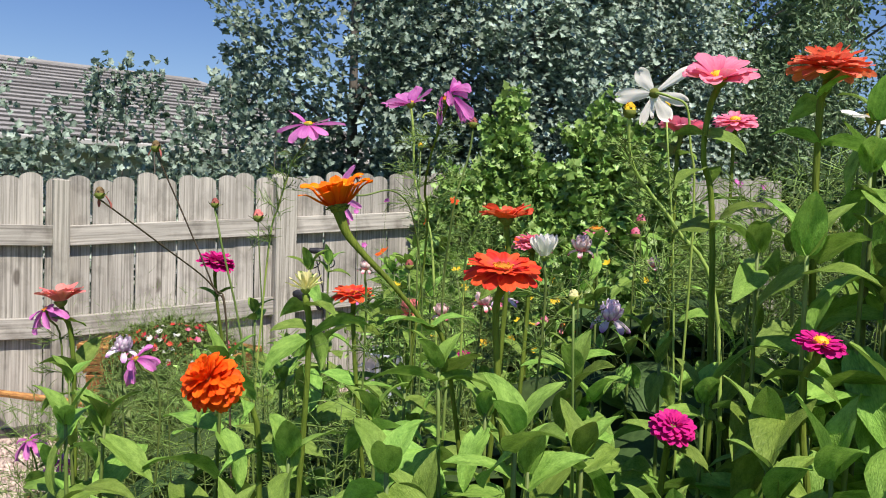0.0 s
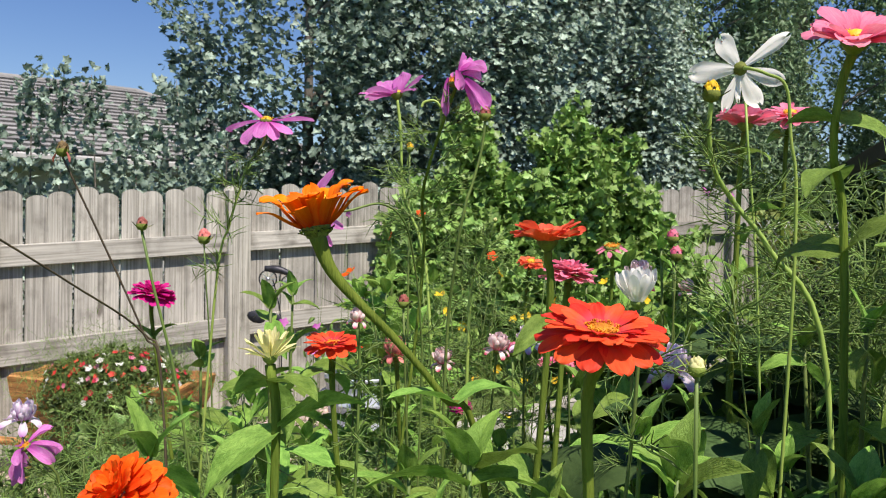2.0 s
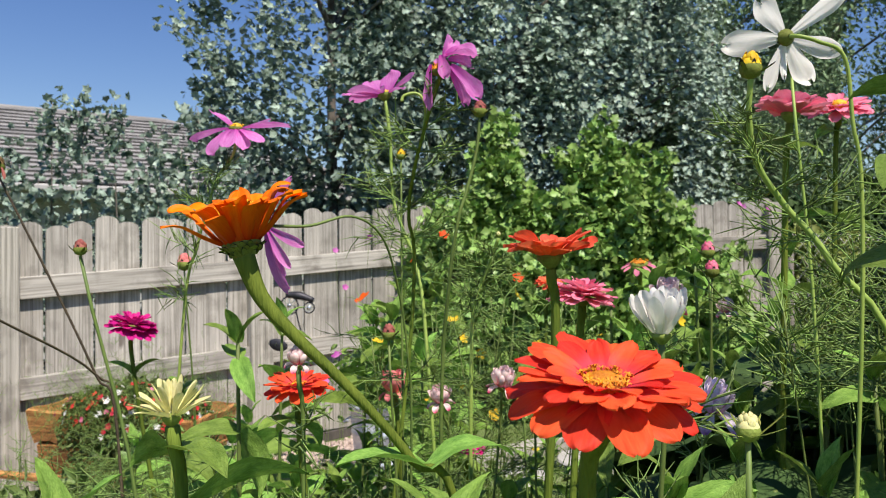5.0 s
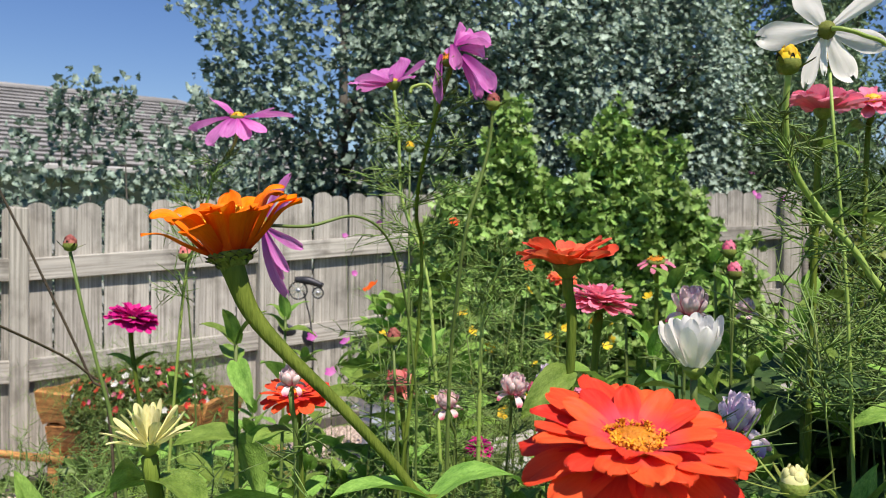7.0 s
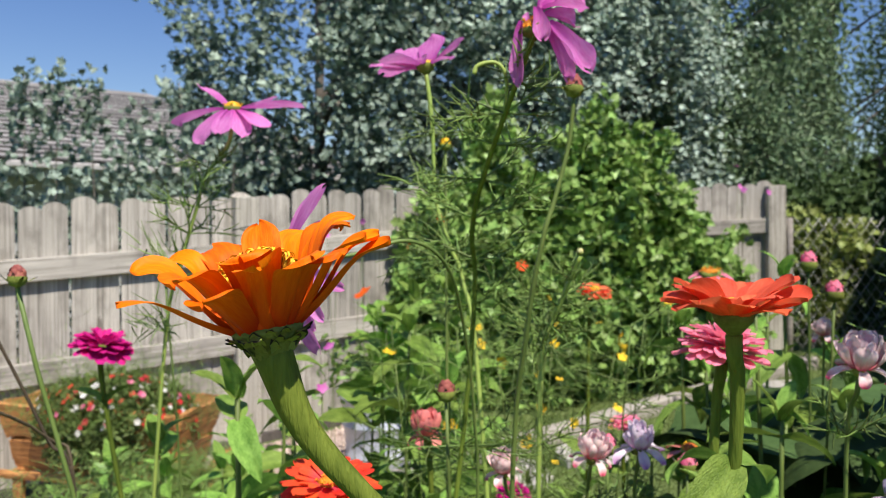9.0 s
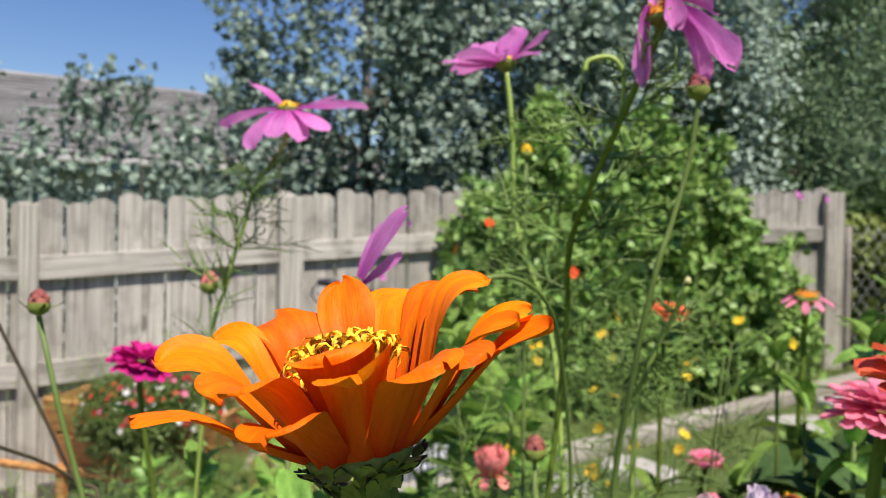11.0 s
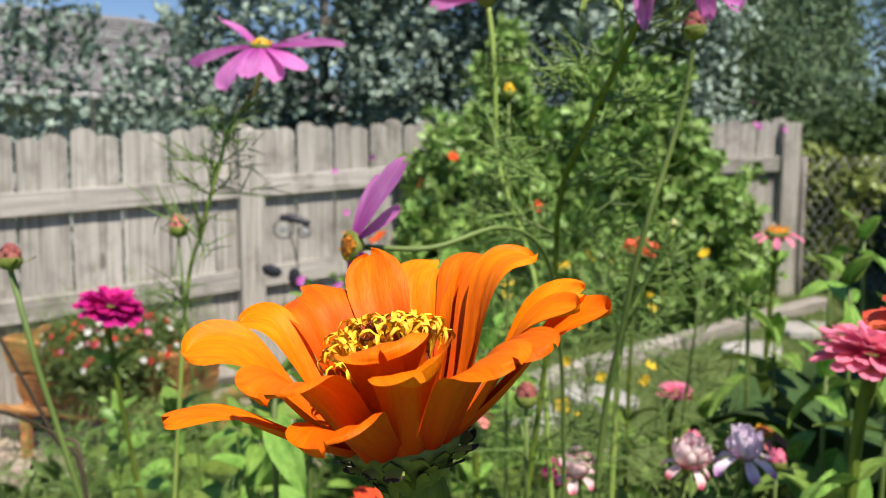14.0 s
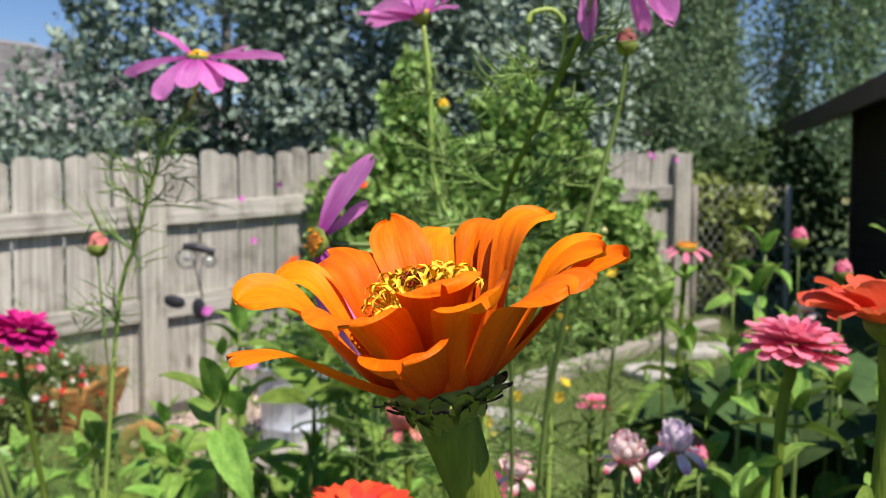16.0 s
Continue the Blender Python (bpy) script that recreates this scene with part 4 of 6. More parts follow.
def petal_mesh(mat, e0, e1, width, cup, notch=0.0, k=0, fine=1, late=1.5):
    """A petal one unit long: e0 and e1 are its slopes, in degrees, at its foot and tip."""
    key = (mat.name, round(e0), round(e1), round(width, 2), round(cup, 2), round(notch, 2), k)
    if key in PETALS:
        return PETALS[key]
    r = random.Random(str(key))
    rows, cols = 8 * fine, 4 * fine
    verts, faces, x, z = [], [], 0.0, 0.0
    ph, tw = r.uniform(0, 6), r.uniform(-0.25, 0.25)
    c = cols + 1
    for i in range(rows + 1):
        u = 1 - (1 - i / rows) ** 1.45
        w = width / 2 * min(1.0, (0.22 if fine < 2 or notch > 0.5 else 0.45) + 1.02 * u ** 0.75) * math.sqrt(max(0.02, 1 - (max(0, u - 0.60) / 0.405) ** 2.5))
        a = radians(e0 + (e1 - e0) * u ** late)
        for j in range(c):
            v = 2 * j / cols - 1
            h = cup * w * (v * v - 0.4) * (1 - 0.5 * u) + 0.035 * width * math.cos(v * 7 + ph) * u + tw * v * w * u + (0.02 * width * math.cos(v * 17) * (1 - 0.6 * u) if fine > 1 else 0.0) + 0.05 * width * math.sin(6 * u + ph + 3 * v) * u + (0.09 * width * math.sin(11 * u + 5 * v + ph) * u if cup > 0.85 else 0.0)
            back = notch * (0.10 * (1 - abs(v)) + 0.03 * math.cos(9 * v)) * max(0, u - 0.85) / 0.15
            verts.append((x - math.sin(a) * h - back, v * w, z + math.cos(a) * h))
        step = (1 - i / rows) ** 1.45 - (1 - min(1, (i + 1) / rows)) ** 1.45
        x, z = x + math.cos(a) * step, z + math.sin(a) * step
    for i in range(rows):
        for j in range(cols):
            faces.append((i * c + j, i * c + j + 1, (i + 1) * c + j + 1, (i + 1) * c + j))
    PETALS[key] = mesh_of("petal", verts, faces, mat)
    return PETALS[key]


def star_floret():
    verts, faces = [], []
    n = 5
    for i in range(n):
        a = 2 * math.pi * i / n
        ca, sa = math.cos(a), math.sin(a)
        b = len(verts)
        verts += [(0.18 * ca - 0.14 * sa, 0.18 * sa + 0.14 * ca, 0.7), (0.18 * ca + 0.14 * sa, 0.18 * sa - 0.14 * ca, 0.7),
                  (0.62 * ca - 0.12 * sa, 0.62 * sa + 0.12 * ca, 1.0), (0.62 * ca + 0.12 * sa, 0.62 * sa - 0.12 * ca, 1.0), (0.95 * ca, 0.95 * sa, 0.82)]
        faces += [(b, b + 1, b + 3, b + 2), (b + 2, b + 3, b + 4)]
    b = len(verts)
    for z, rr in ((0, 0.12), (0.72, 0.24)):
        for i in range(5):
            a = 2 * math.pi * i / 5
            verts.append((rr * math.cos(a), rr * math.sin(a), z))
    for i in range(5):
        j = (i + 1) % 5
        faces.append((b + i, b + j, b + 5 + j, b + 5 + i))
    return mesh_of("floret", verts, faces, P_DISC)


FLORET = star_floret()


def bract_mesh():
    """A rounded green bract with a dark rim, bent like a fingernail."""
    me = bpy.data.meshes.new("bract")
    verts, faces, idx = [], [], []
    rows, cols = 7, 10
    for i in range(rows + 1):
        u = i / rows
        w = 0.5 * math.sqrt(max(0.04, 1 - max(0, u - 0.45) ** 2 / 0.31))
        for j in range(cols + 1):
            v = 2 * j / cols - 1
            verts.append((u, v * w, 0.12 * (1 - v * v) + (0.10 * u ** 4)))
    c = cols + 1
    for i in range(rows):
        for j in range(cols):
            faces.append((i * c + j, i * c + j + 1, (i + 1) * c + j + 1, (i + 1) * c + j))
            idx.append(1 if i >= rows - 2 or (j in (0, cols - 1) and i > 2) else 0)
    me.from_pydata(verts, [], faces)
    me.materials.append(M_BRACT)
    me.materials.append(M_BRACTEDGE)
    me.polygons.foreach_set("material_index", idx)
    me.polygons.foreach_set("use_smooth", [True] * len(faces))
    return me


P_AMBER = material("amber_floret", (0.64, 0.20, 0.006), (0.82, 0.36, 0.014), 0.55, 60, bump=0.2, vary=0.15)
AMBER_FLORET = FLORET.copy()
AMBER_FLORET.materials[0] = P_AMBER
BRACT = bract_mesh()
BRACT_GREEN = BRACT.copy()
BRACT_GREEN.name = "sepal"
BRACT_GREEN.materials[1] = M_BRACT
BRACT_RED = BRACT.copy()
BRACT_RED.name = "scale"
BRACT_RED.materials[0] = BRACT_RED.materials[1] = P_CONE


def head_matrix(place, axis, spin=0.0):
    z = Vector(axis).normalized()
    x = (Vector((1, 0, 0)) - z * z.x if abs(z.x) < 0.9 else Vector((0, 1, 0)) - z * z.y).normalized()
    q = Matrix((x, z.cross(x), z)).transposed().to_4x4()
    return Matrix.Translation(place) @ q @ Matrix.Rotation(spin, 4, "Z")


def flower_head(root, place, axis, dia, mat, rings, disc=0.14, disc_mat=None, florets=8, bracts=0, seed=1, notch=0.0, fine=1, wild=1.0):
    """A head with a calyx, rings of petals and a disc. rings: (count, length, width, foot slope, tip slope, height, cup), sizes against dia."""
    r = random.Random(seed)
    base = root.location
    rc = disc * dia * 0.9
    prof = [(0.30 * rc, -0.95 * rc), (0.55 * rc, -0.7 * rc), (0.95 * rc, -0.25 * rc), (1.05 * rc, 0.15 * rc), (0.7 * rc, 0.25 * rc), (0.0, 0.25 * rc)]
    head = part("flower_head", lathe("flower_head", prof, M_BRACT, 14), root, head_matrix(Vector(place) - base, axis))
    for k in range(bracts):
        row = k % 3
        a = 2 * math.pi * (k / bracts * 3 + row / 3 * 0.33)
        zz = (-0.62 + row * 0.30) * rc
        rr = (0.66 + row * 0.17) * rc
        part("bract", BRACT, head, Matrix.Rotation(a, 4, "Z") @ Matrix.Translation((rr, 0, zz)) @ Matrix.Rotation(-radians(66 - row * 10), 4, "Y") @ Matrix.Scale(rc * 0.62, 4))
    for n, length, width, e0, e1, z, cup in rings:
        off = r.uniform(0, 6)
        fixed = n if isinstance(n, tuple) else None
        for i in range(len(fixed) if fixed else n):
            a = radians(fixed[i]) if fixed else off + 2 * math.pi * (i + wild * r.uniform(-0.22, 0.22)) / n
            me = petal_mesh(mat, e0 + wild * r.choice((-6, 0, 6)), e1 + wild * r.choice((-14, 0, 14)), width, cup, notch, r.randrange(2), fine)
            s = length * dia * r.uniform(0.9, 1.08)
            m = Matrix.Rotation(a, 4, "Z") @ Matrix.Translation((disc * dia * 0.55, 0, z * dia)) @ Matrix.Rotation(wild * r.uniform(-0.18, 0.18), 4, "X") @ Matrix.Scale(s, 4)
            part("petal", me, head, m)
    if disc_mat:
        rd = disc * dia * 0.8
        hz = rings[-1][5] * dia
        dome = 0.55 if disc_mat is P_ORANGEDISC else 1.0
        part("disc", lathe("disc", [(rd, hz - 0.2 * rd), (rd * 0.98, hz + 0.25 * dome * rd), (rd * 0.7, hz + 0.6 * dome * rd), (rd * 0.3, hz + 0.8 * dome * rd), (0.0, hz + 0.85 * dome * rd)], disc_mat, 16), head)
        for i in range(florets):
            a = i * 2.399
            q = rd * (0.95 - 0.38 * (i % 3) / 2) if florets > 20 else rd * (0.9 - 0.3 * (i % 2))
            tilt = r.uniform(0.15, 0.6)
            part("floret", AMBER_FLORET if disc_mat is P_ORANGEDISC else FLORET, head, Matrix.Rotation(a, 4, "Z") @ Matrix.Translation((q, 0, hz + rd * (0.35 if florets > 20 else 0.3) * dome)) @ Matrix.Rotation(tilt, 4, "Y") @ Matrix.Rotation(r.uniform(0, 6), 4, "Z") @ Matrix.Scale(rd * (0.27 if florets > 20 else 0.36), 4))
    return head


FLAT = [(17, 0.44, 0.46, 0, -18, 0.00, 0.3), (15, 0.41, 0.46, 9, -6, 0.03, 0.3), (12, 0.35, 0.46, 20, 6, 0.055, 0.35)]
CUPPED = [(12, 0.45, 0.60, 26, -8, 0.00, 0.22), (11, 0.42, 0.58, 40, 2, 0.03, 0.25)]
FUNNEL = [(14, 0.46, 0.46, 46, 2, 0.00, 0.3), (11, 0.42, 0.46, 54, 14, 0.03, 0.3)]
BALL = [(16, 0.30, 0.56, -46, -80, -0.04, 0.35), (18, 0.33, 0.54, -26, -62, 0.03, 0.35), (19, 0.34, 0.54, -8, -46, 0.09, 0.35), (19, 0.33, 0.54, 8, -32, 0.14, 0.35), (18, 0.31, 0.54, 24, -16, 0.19, 0.35),
        (16, 0.27, 0.54, 42, 6, 0.23, 0.35), (13, 0.22, 0.56, 60, 34, 0.26, 0.35), (8, 0.16, 0.6, 78, 66, 0.28, 0.35)]
DOUBLE = [(18, 0.42, 0.46, -2, -20, 0.0, 0.35), (17, 0.40, 0.46, 8, -10, 0.035, 0.35), (15, 0.36, 0.46, 18, 0, 0.07, 0.35), (12, 0.29, 0.46, 34, 14, 0.10, 0.35), (9, 0.2, 0.46, 56, 40, 0.12, 0.35)]
SPENT = [(9, 0.66, 0.25, 26, 14, 0.0, 0.6), (9, 0.66, 0.24, 44, 44, 0.05, 0.6), (8, 0.62, 0.24, 62, 66, 0.1, 0.6), (6, 0.55, 0.24, 80, 84, 0.12, 0.6)]
BROAD = [(13, 0.48, 0.50, -2, -32, 0.0, 0.15), (16, 0.44, 0.46, 17, 0, 0.02, 0.15), (11, 0.30, 0.44, 30, 10, 0.035, 0.2)]
TULIP = [(10, 0.66, 0.34, 50, 84, 0.0, 0.5), (9, 0.66, 0.34, 62, 90, 0.04, 0.5), (6, 0.6, 0.3, 76, 92, 0.06, 0.5)]
RAGGED = [(6, 0.56, 0.44, -6, -70, 0.02, 0.9), (9, 0.46, 0.42, 44, 98, 0.0, 0.9), (8, 0.52, 0.36, 62, 108, 0.05, 0.9), (6, 0.50, 0.32, 76, 112, 0.09, 0.9)]
FADED = [(5, 0.50, 0.52, 4, -84, 0.02, 0.8), (8, 0.62, 0.50, 40, 104, 0.0, 0.7), (7, 0.66, 0.46, 58, 110, 0.04, 0.7), (5, 0.60, 0.40, 76, 108, 0.08, 0.7)]
COSMOS = [(8, 0.42, 0.62, 8, -8, 0.0, 0.12)]
WILTED = [(6, 0.58, 0.36, -30, -86, 0.0, 1.0), (3, 0.42, 0.40, 10, -50, 0.02, 0.9)]
SPARSE = [(9, 0.42, 0.40, -6, -52, 0.0, 0.3)]


def stem_leaves(root, line, start, end, size, r, pairs, droop=0.45):
    """Opposite pairs of leaves along a stem, larger towards its foot."""
    a = r.uniform(0, 6)
    for k in range(pairs):
        f = start + (end - start) * (k / max(1, pairs - 1))
        p = line[min(int(f * (len(line) - 1)), len(line) - 1)]
        a += math.pi / 2 + r.uniform(-0.3, 0.3)
        grow = 0.62 + 0.5 * min(1, k / 3)
        for sgn in (0, math.pi):
            m = Matrix.Translation(p) @ Matrix.Rotation(a + sgn + r.uniform(-0.2, 0.2), 4, "Z") @ Matrix.Rotation(-r.uniform(-droop, 0.85 if droop < 1 else 0.3), 4, "Y") @ Matrix.Rotation(r.uniform(-0.7, 0.7), 4, "X") @ Matrix.Scale(size * grow * r.uniform(0.85, 1.15), 4)
            part("leaf", LEAVES[r.randrange(8)], root, m)


def feathers(root, line, start, end, nodes, seed):
    """Pairs of feathery leaves at the nodes of a thin stem: long needles with side needles."""
    r = np.random.default_rng(seed + 9000)
    starts, ways, lens = [], [], []
    for k in range(nodes):
        f = start + (end - start) * k / max(1, nodes - 1)
        p = np.array(line[min(len(line) - 1, int(f * (len(line) - 1)))])
        a = r.uniform(0, 3.1)
        for s in (0, math.pi):
            for way in range(3):
                b = a + s + r.normal(0, 0.35)
                w = np.array((math.cos(b), math.sin(b), r.uniform(-0.2, 0.75)))
                w /= np.linalg.norm(w)
                length = r.uniform(0.045, 0.085) * (0.6 + 0.6 * k / nodes)
                side = np.cross(w, r.normal(size=3))
                side /= np.linalg.norm(side)
                starts.append(p)
                ways.append(w)
                lens.append(length)
                for q in range(5):
                    g = 0.25 + 0.65 * q / 5
                    starts.append(p + w * length * g)
                    ways.append(w + side * (0.6 if q % 2 else -0.6) + r.normal(0, 0.4, 3))
                    lens.append(length * 0.5 * (1.15 - 0.5 * g))
    part("foliage", threads("foliage", starts, ways, lens, 0.0008, M_FEATHER, 0.22), root)


def loose_petal(head, root, mat, origin, way, face, size, width, cup, bend=0, k=0):
    """A single petal under a head, from origin along way, its upper side turned to face; bend: degrees by which its tip turns down."""
    x = Vector(way).normalized()
    z = (Vector(face) - x * Vector(face).dot(x)).normalized()
    m = Matrix.Translation(Vector(origin) - root.location) @ Matrix((x, z.cross(x), z)).transposed().to_4x4()
    me = petal_mesh(mat, 0, -bend, width, cup, 1.0, k, 2)
    part("petal", me, head, head.matrix_basis.inverted() @ m @ Matrix.Scale(size, 4))


def flower_plant(name, label, group, place, axis, dia, mat, rings, seed, foot=(0.0, 0.05), via=(), pairs=4, leaf=0.085, thick=0.0035, first=0.12, stem_mat=None, **head):
    """A flowering stem from the soil to its head. via: points on the way down; foot: the base's shift from the head in the plan."""
    r = random.Random(seed)
    place = Vector(place)
    bx, by = place.x + foot[0], place.y + foot[1]
    root = thing(name, (bx, by, ground_z(bx, by) + 0.03), label, name.split("_")[0], group)
    ax = Vector(axis).normalized()
    rc = head.get("disc", 0.14) * dia * 0.85
    neck = place - ax * rc
    low = [Vector(p) for p in via] or [neck - ax * 0.05 - Vector((0, 0, 0.05)) + Vector((foot[0], foot[1], 0)) * 0.15]
    pts = [neck, *low]
    last = pts[-1]
    pts += [last.lerp(Vector((bx, by, root.location.z)), 0.45) + Vector((r.uniform(-0.06, 0.06), r.uniform(-0.04, 0.04), 0)), Vector((bx, by, root.location.z - 0.03))]
    pts = [p - root.location for p in pts]
    part("stem", tube("stem", pts, [thick * 1.25, thick, thick * 1.1, thick * 1.3], stem_mat or (M_ZSTEM if name == "zinnia" else M_STEM), 8, 6), root)
    flower_head(root, place, axis, dia, mat, rings, seed=seed, **head)
    if name == "cosmos" and abs(Vector(axis).z) > 0.14:
        feathers(root, smooth_line(pts, 12), 0.26, 0.78, 7, seed)
    if pairs:
        stem_leaves(root, smooth_line(pts, 10), first, 0.72, leaf, r, pairs)
    return root


ZG, CG = "zinnias in the bed", "cosmos in the bed"
def curled_petal(mat, rt, ht, wide, e0, e1, twist, seed):
    """A broad petal whose spine climbs at slope e0 from the rim and bends over to e1 at its tip; sizes in mm. Returns a mesh one unit long and its size."""
    r = random.Random(900 + seed)
    size = math.hypot(rt - 11.2, ht)
    ex, ez = (rt - 11.2) / size, ht / size
    lead, tail = 0.60, 0.40
    p0, p3 = Vector((0, 0, 0)), Vector((ex, 0, ez))
    p1 = p0 + Vector((math.cos(radians(e0)), 0, math.sin(radians(e0)))) * lead
    p2 = p3 - Vector((math.cos(radians(e1)), 0, math.sin(radians(e1)))) * tail
    rows, cols = 22, 12
    half = wide / size / 2
    ph, roll, notch = r.uniform(0, 6), r.uniform(-0.05, 0.05), r.uniform(0.0, 0.05)
    verts, faces = [], []
    for i in range(rows + 1):
        u = 1 - (1 - i / rows) ** 1.5
        p = p0 * (1 - u) ** 3 + p1 * (3 * u * (1 - u) ** 2) + p2 * (3 * u * u * (1 - u)) + p3 * u ** 3
        d = (p1 - p0) * (3 * (1 - u) ** 2) + (p2 - p1) * (6 * u * (1 - u)) + (p3 - p2) * (3 * u * u)
        d.normalize()
        up = Vector((-d.z, 0, d.x))
        tw = radians(twist) * u ** 1.5
        side = Vector((0, math.cos(tw), 0)) + up * math.sin(tw)
        nrm = up * math.cos(tw) - Vector((0, math.sin(tw), 0))
        w = half * min(1.06, 0.46 + 0.84 * u ** 0.9) * (max(0.004, 1 - (max(0, u - 0.78) / 0.2201) ** 2.3)) ** 0.42
        for j in range(cols + 1):
            v = 2 * j / cols - 1
            deep = 0.34 * half * (v * v - 0.35) * (1 - 0.75 * u)
            pleat = 0.035 * half * math.cos(v * 10 + ph) * (0.4 + 0.6 * u)
            wave = 0.16 * half * math.sin(2.6 * v + ph + 2.0 * u) * u ** 3 + 0.05 * half * math.sin(7 * v + 5 * u + ph) * u * u
            back = notch * math.exp(-(v * 3.2) ** 2) * max(0, u - 0.86) / 0.14
            verts.append(p + side * (v * w) + nrm * (deep + pleat + wave) - d * back + side * roll * u * u)
    c = cols + 1
    for i in range(rows):
        for j in range(cols):
            faces.append((i * c + j, i * c + j + 1, (i + 1) * c + j + 1, (i + 1) * c + j))
    return mesh_of("petal", verts, faces, mat), size / 1000


def curl_floret():
    """A small tube that opens into five narrow lobes, bent back at their tips."""
    verts, faces = [], []
    for k in range(5):
        a = 2 * math.pi * k / 5
        ca, sa = math.cos(a), math.sin(a)
        b = len(verts)
        for rad, z, w in ((0.13, 0.30, 0.11), (0.26, 0.78, 0.13), (0.52, 1.10, 0.13), (0.84, 1.12, 0.11), (1.05, 0.92, 0.08), (1.02, 0.68, 0.03)):
            verts += [(rad * ca - w * sa, rad * sa + w * ca, z), (rad * ca, rad * sa, z - 0.07), (rad * ca + w * sa, rad * sa - w * ca, z)]
        for i in range(5):
            q = b + i * 3
            faces += [(q, q + 1, q + 4, q + 3), (q + 1, q + 2, q + 5, q + 4)]
    b = len(verts)
    for z, rad in ((-0.2, 0.12), (0.32, 0.2)):
        verts += [(rad * math.cos(2 * math.pi * i / 6), rad * math.sin(2 * math.pi * i / 6), z) for i in range(6)]
    faces += [(b + i, b + (i + 1) % 6, b + 6 + (i + 1) % 6, b + 6 + i) for i in range(6)]
    return mesh_of("floret", verts, faces, P_DISC)


CURL_FLORET = curl_floret()


# the large orange bloom
def large_bloom(place, axis):
    """The open head: broad petals, each bent in its own way, a raised cone with star florets, and dark-rimmed bracts."""
    foot = Vector((place[0] + 0.24, place[1] + 0.12, 0))
    root = thing("zinnia", (foot.x, foot.y, ground_z(foot.x, foot.y) + 0.03), "large orange zinnia with upturned petals and a yellow-ringed centre", "zinnia", ZG)
    base = root.location
    pts = [Vector(place) - Vector(axis).normalized() * 0.0075, Vector((0.038, 1.189, 1.434)), Vector((0.059, 1.190, 1.409)), Vector((0.095, 1.196, 1.372)), Vector((0.133, 1.204, 1.325)), Vector((0.168, 1.22, 1.26)), Vector((0.22, 1.26, 0.8)), foot + Vector((0, 0, base.z - 0.03))]
    line = [p - base for p in pts]
    part("stem", tube("stem", line, [0.0071, 0.0052, 0.0040, 0.0033, 0.0029, 0.0029, 0.0036, 0.0044], M_ZSTEM, 16, 6), root)
    for f, a, s in ((0.62, 0.4, 0.07), (0.62, 3.5, 0.065), (0.72, 2.0, 0.10), (0.72, 5.1, 0.10), (0.8, 0.3, 0.11), (0.8, 3.4, 0.11)):
        p = smooth_line(line, 10)[int(f * 70)]
        part("leaf", LEAVES[int(a * 2) % 8], root, Matrix.Translation(p) @ Matrix.Rotation(a, 4, "Z") @ Matrix.Rotation(-0.35, 4, "Y") @ Matrix.Scale(s, 4))
    # receptacle, with three rows of dark-rimmed bracts that stand off at their tips
    prof = [(0.0066, -0.0100), (0.0074, -0.0072), (0.0096, -0.0040), (0.0120, -0.0016), (0.0126, 0.0004), (0.0100, 0.0015), (0.0, 0.0015)]
    head = part("flower_head", lathe("flower_head", prof, M_BRACT, 28), root, head_matrix(Vector(place) - base, axis))
    r = random.Random(5)
    for row, (n, rr, zz, lean, size) in enumerate(((11, 0.0076, -0.0078, 56, 0.0046), (13, 0.0096, -0.0050, 40, 0.0046), (15, 0.0118, -0.0022, 14, 0.0042))):
        for k in range(n):
            a = 2 * math.pi * (k + 0.5 * (row % 2)) / n + r.uniform(-0.08, 0.08)
            part("bract", BRACT, head, Matrix.Rotation(a, 4, "Z") @ Matrix.Translation((rr, 0, zz)) @ Matrix.Rotation(-radians(lean + r.uniform(-34, 18)), 4, "Y") @ Matrix.Rotation(r.uniform(-0.5, 0.5), 4, "X") @ Matrix.Rotation(r.uniform(-0.3, 0.3), 4, "Z") @ Matrix.Diagonal((size * r.uniform(0.6, 1.3), size * r.uniform(0.75, 1.25), size, 1)))
    # azimuth, the tip's radius and height, width (mm), slopes at the foot and the tip, twist
    front = ((-87, 28, 23.5, 17, 74, -30, 4), (-77, 36, 19.5, 16, 60, -28, 24), (-56, 42, 19.5, 15, 46, -10, 20), (-39, 41, 19.5, 13, 50, -12, 24), (-108, 38.5, 11.0, 17, 36, -26, 2), (-126, 35, 19.0, 20, 56, -40, -12))
    sides = ((-160, 47, 17.0, 13, 26, -4, -6), (-171, 41.5, 26.5, 17, 46, -16, -34), (157, 36, 31.5, 9, 52, -6, -40), (15, 37, 34.0, 12, 60, -20, 30), (0, 44, 25.5, 11, 38, -4, 26), (-10, 48, 21.0, 12, 30, -2, 22), (-20, 42, 23.5, 10, 40, -8, 24))
    rear = ((130, 32, 33.5, 17, 60, 6, -8), (110, 29, 28.0, 14, 62, 20, 0), (92, 30, 40.5, 14, 70, 46, 0), (66, 40, 33.0, 16, 54, -16, 8), (47, 41, 33.0, 15, 50, -26, 10), (32, 39, 32.5, 11, 58, -20, 16))
    for i, row in enumerate(front + sides + rear):
        az, rt, ht, wide, e0, e1, twist = row
        me, size = curled_petal(P_ORANGE, rt, ht, wide, e0, e1, twist, i)
        part("petal", me, head, Matrix.Rotation(radians(az), 4, "Z") @ Matrix.Translation((0.0112, 0, 0.0002)) @ Matrix.Scale(size, 4))
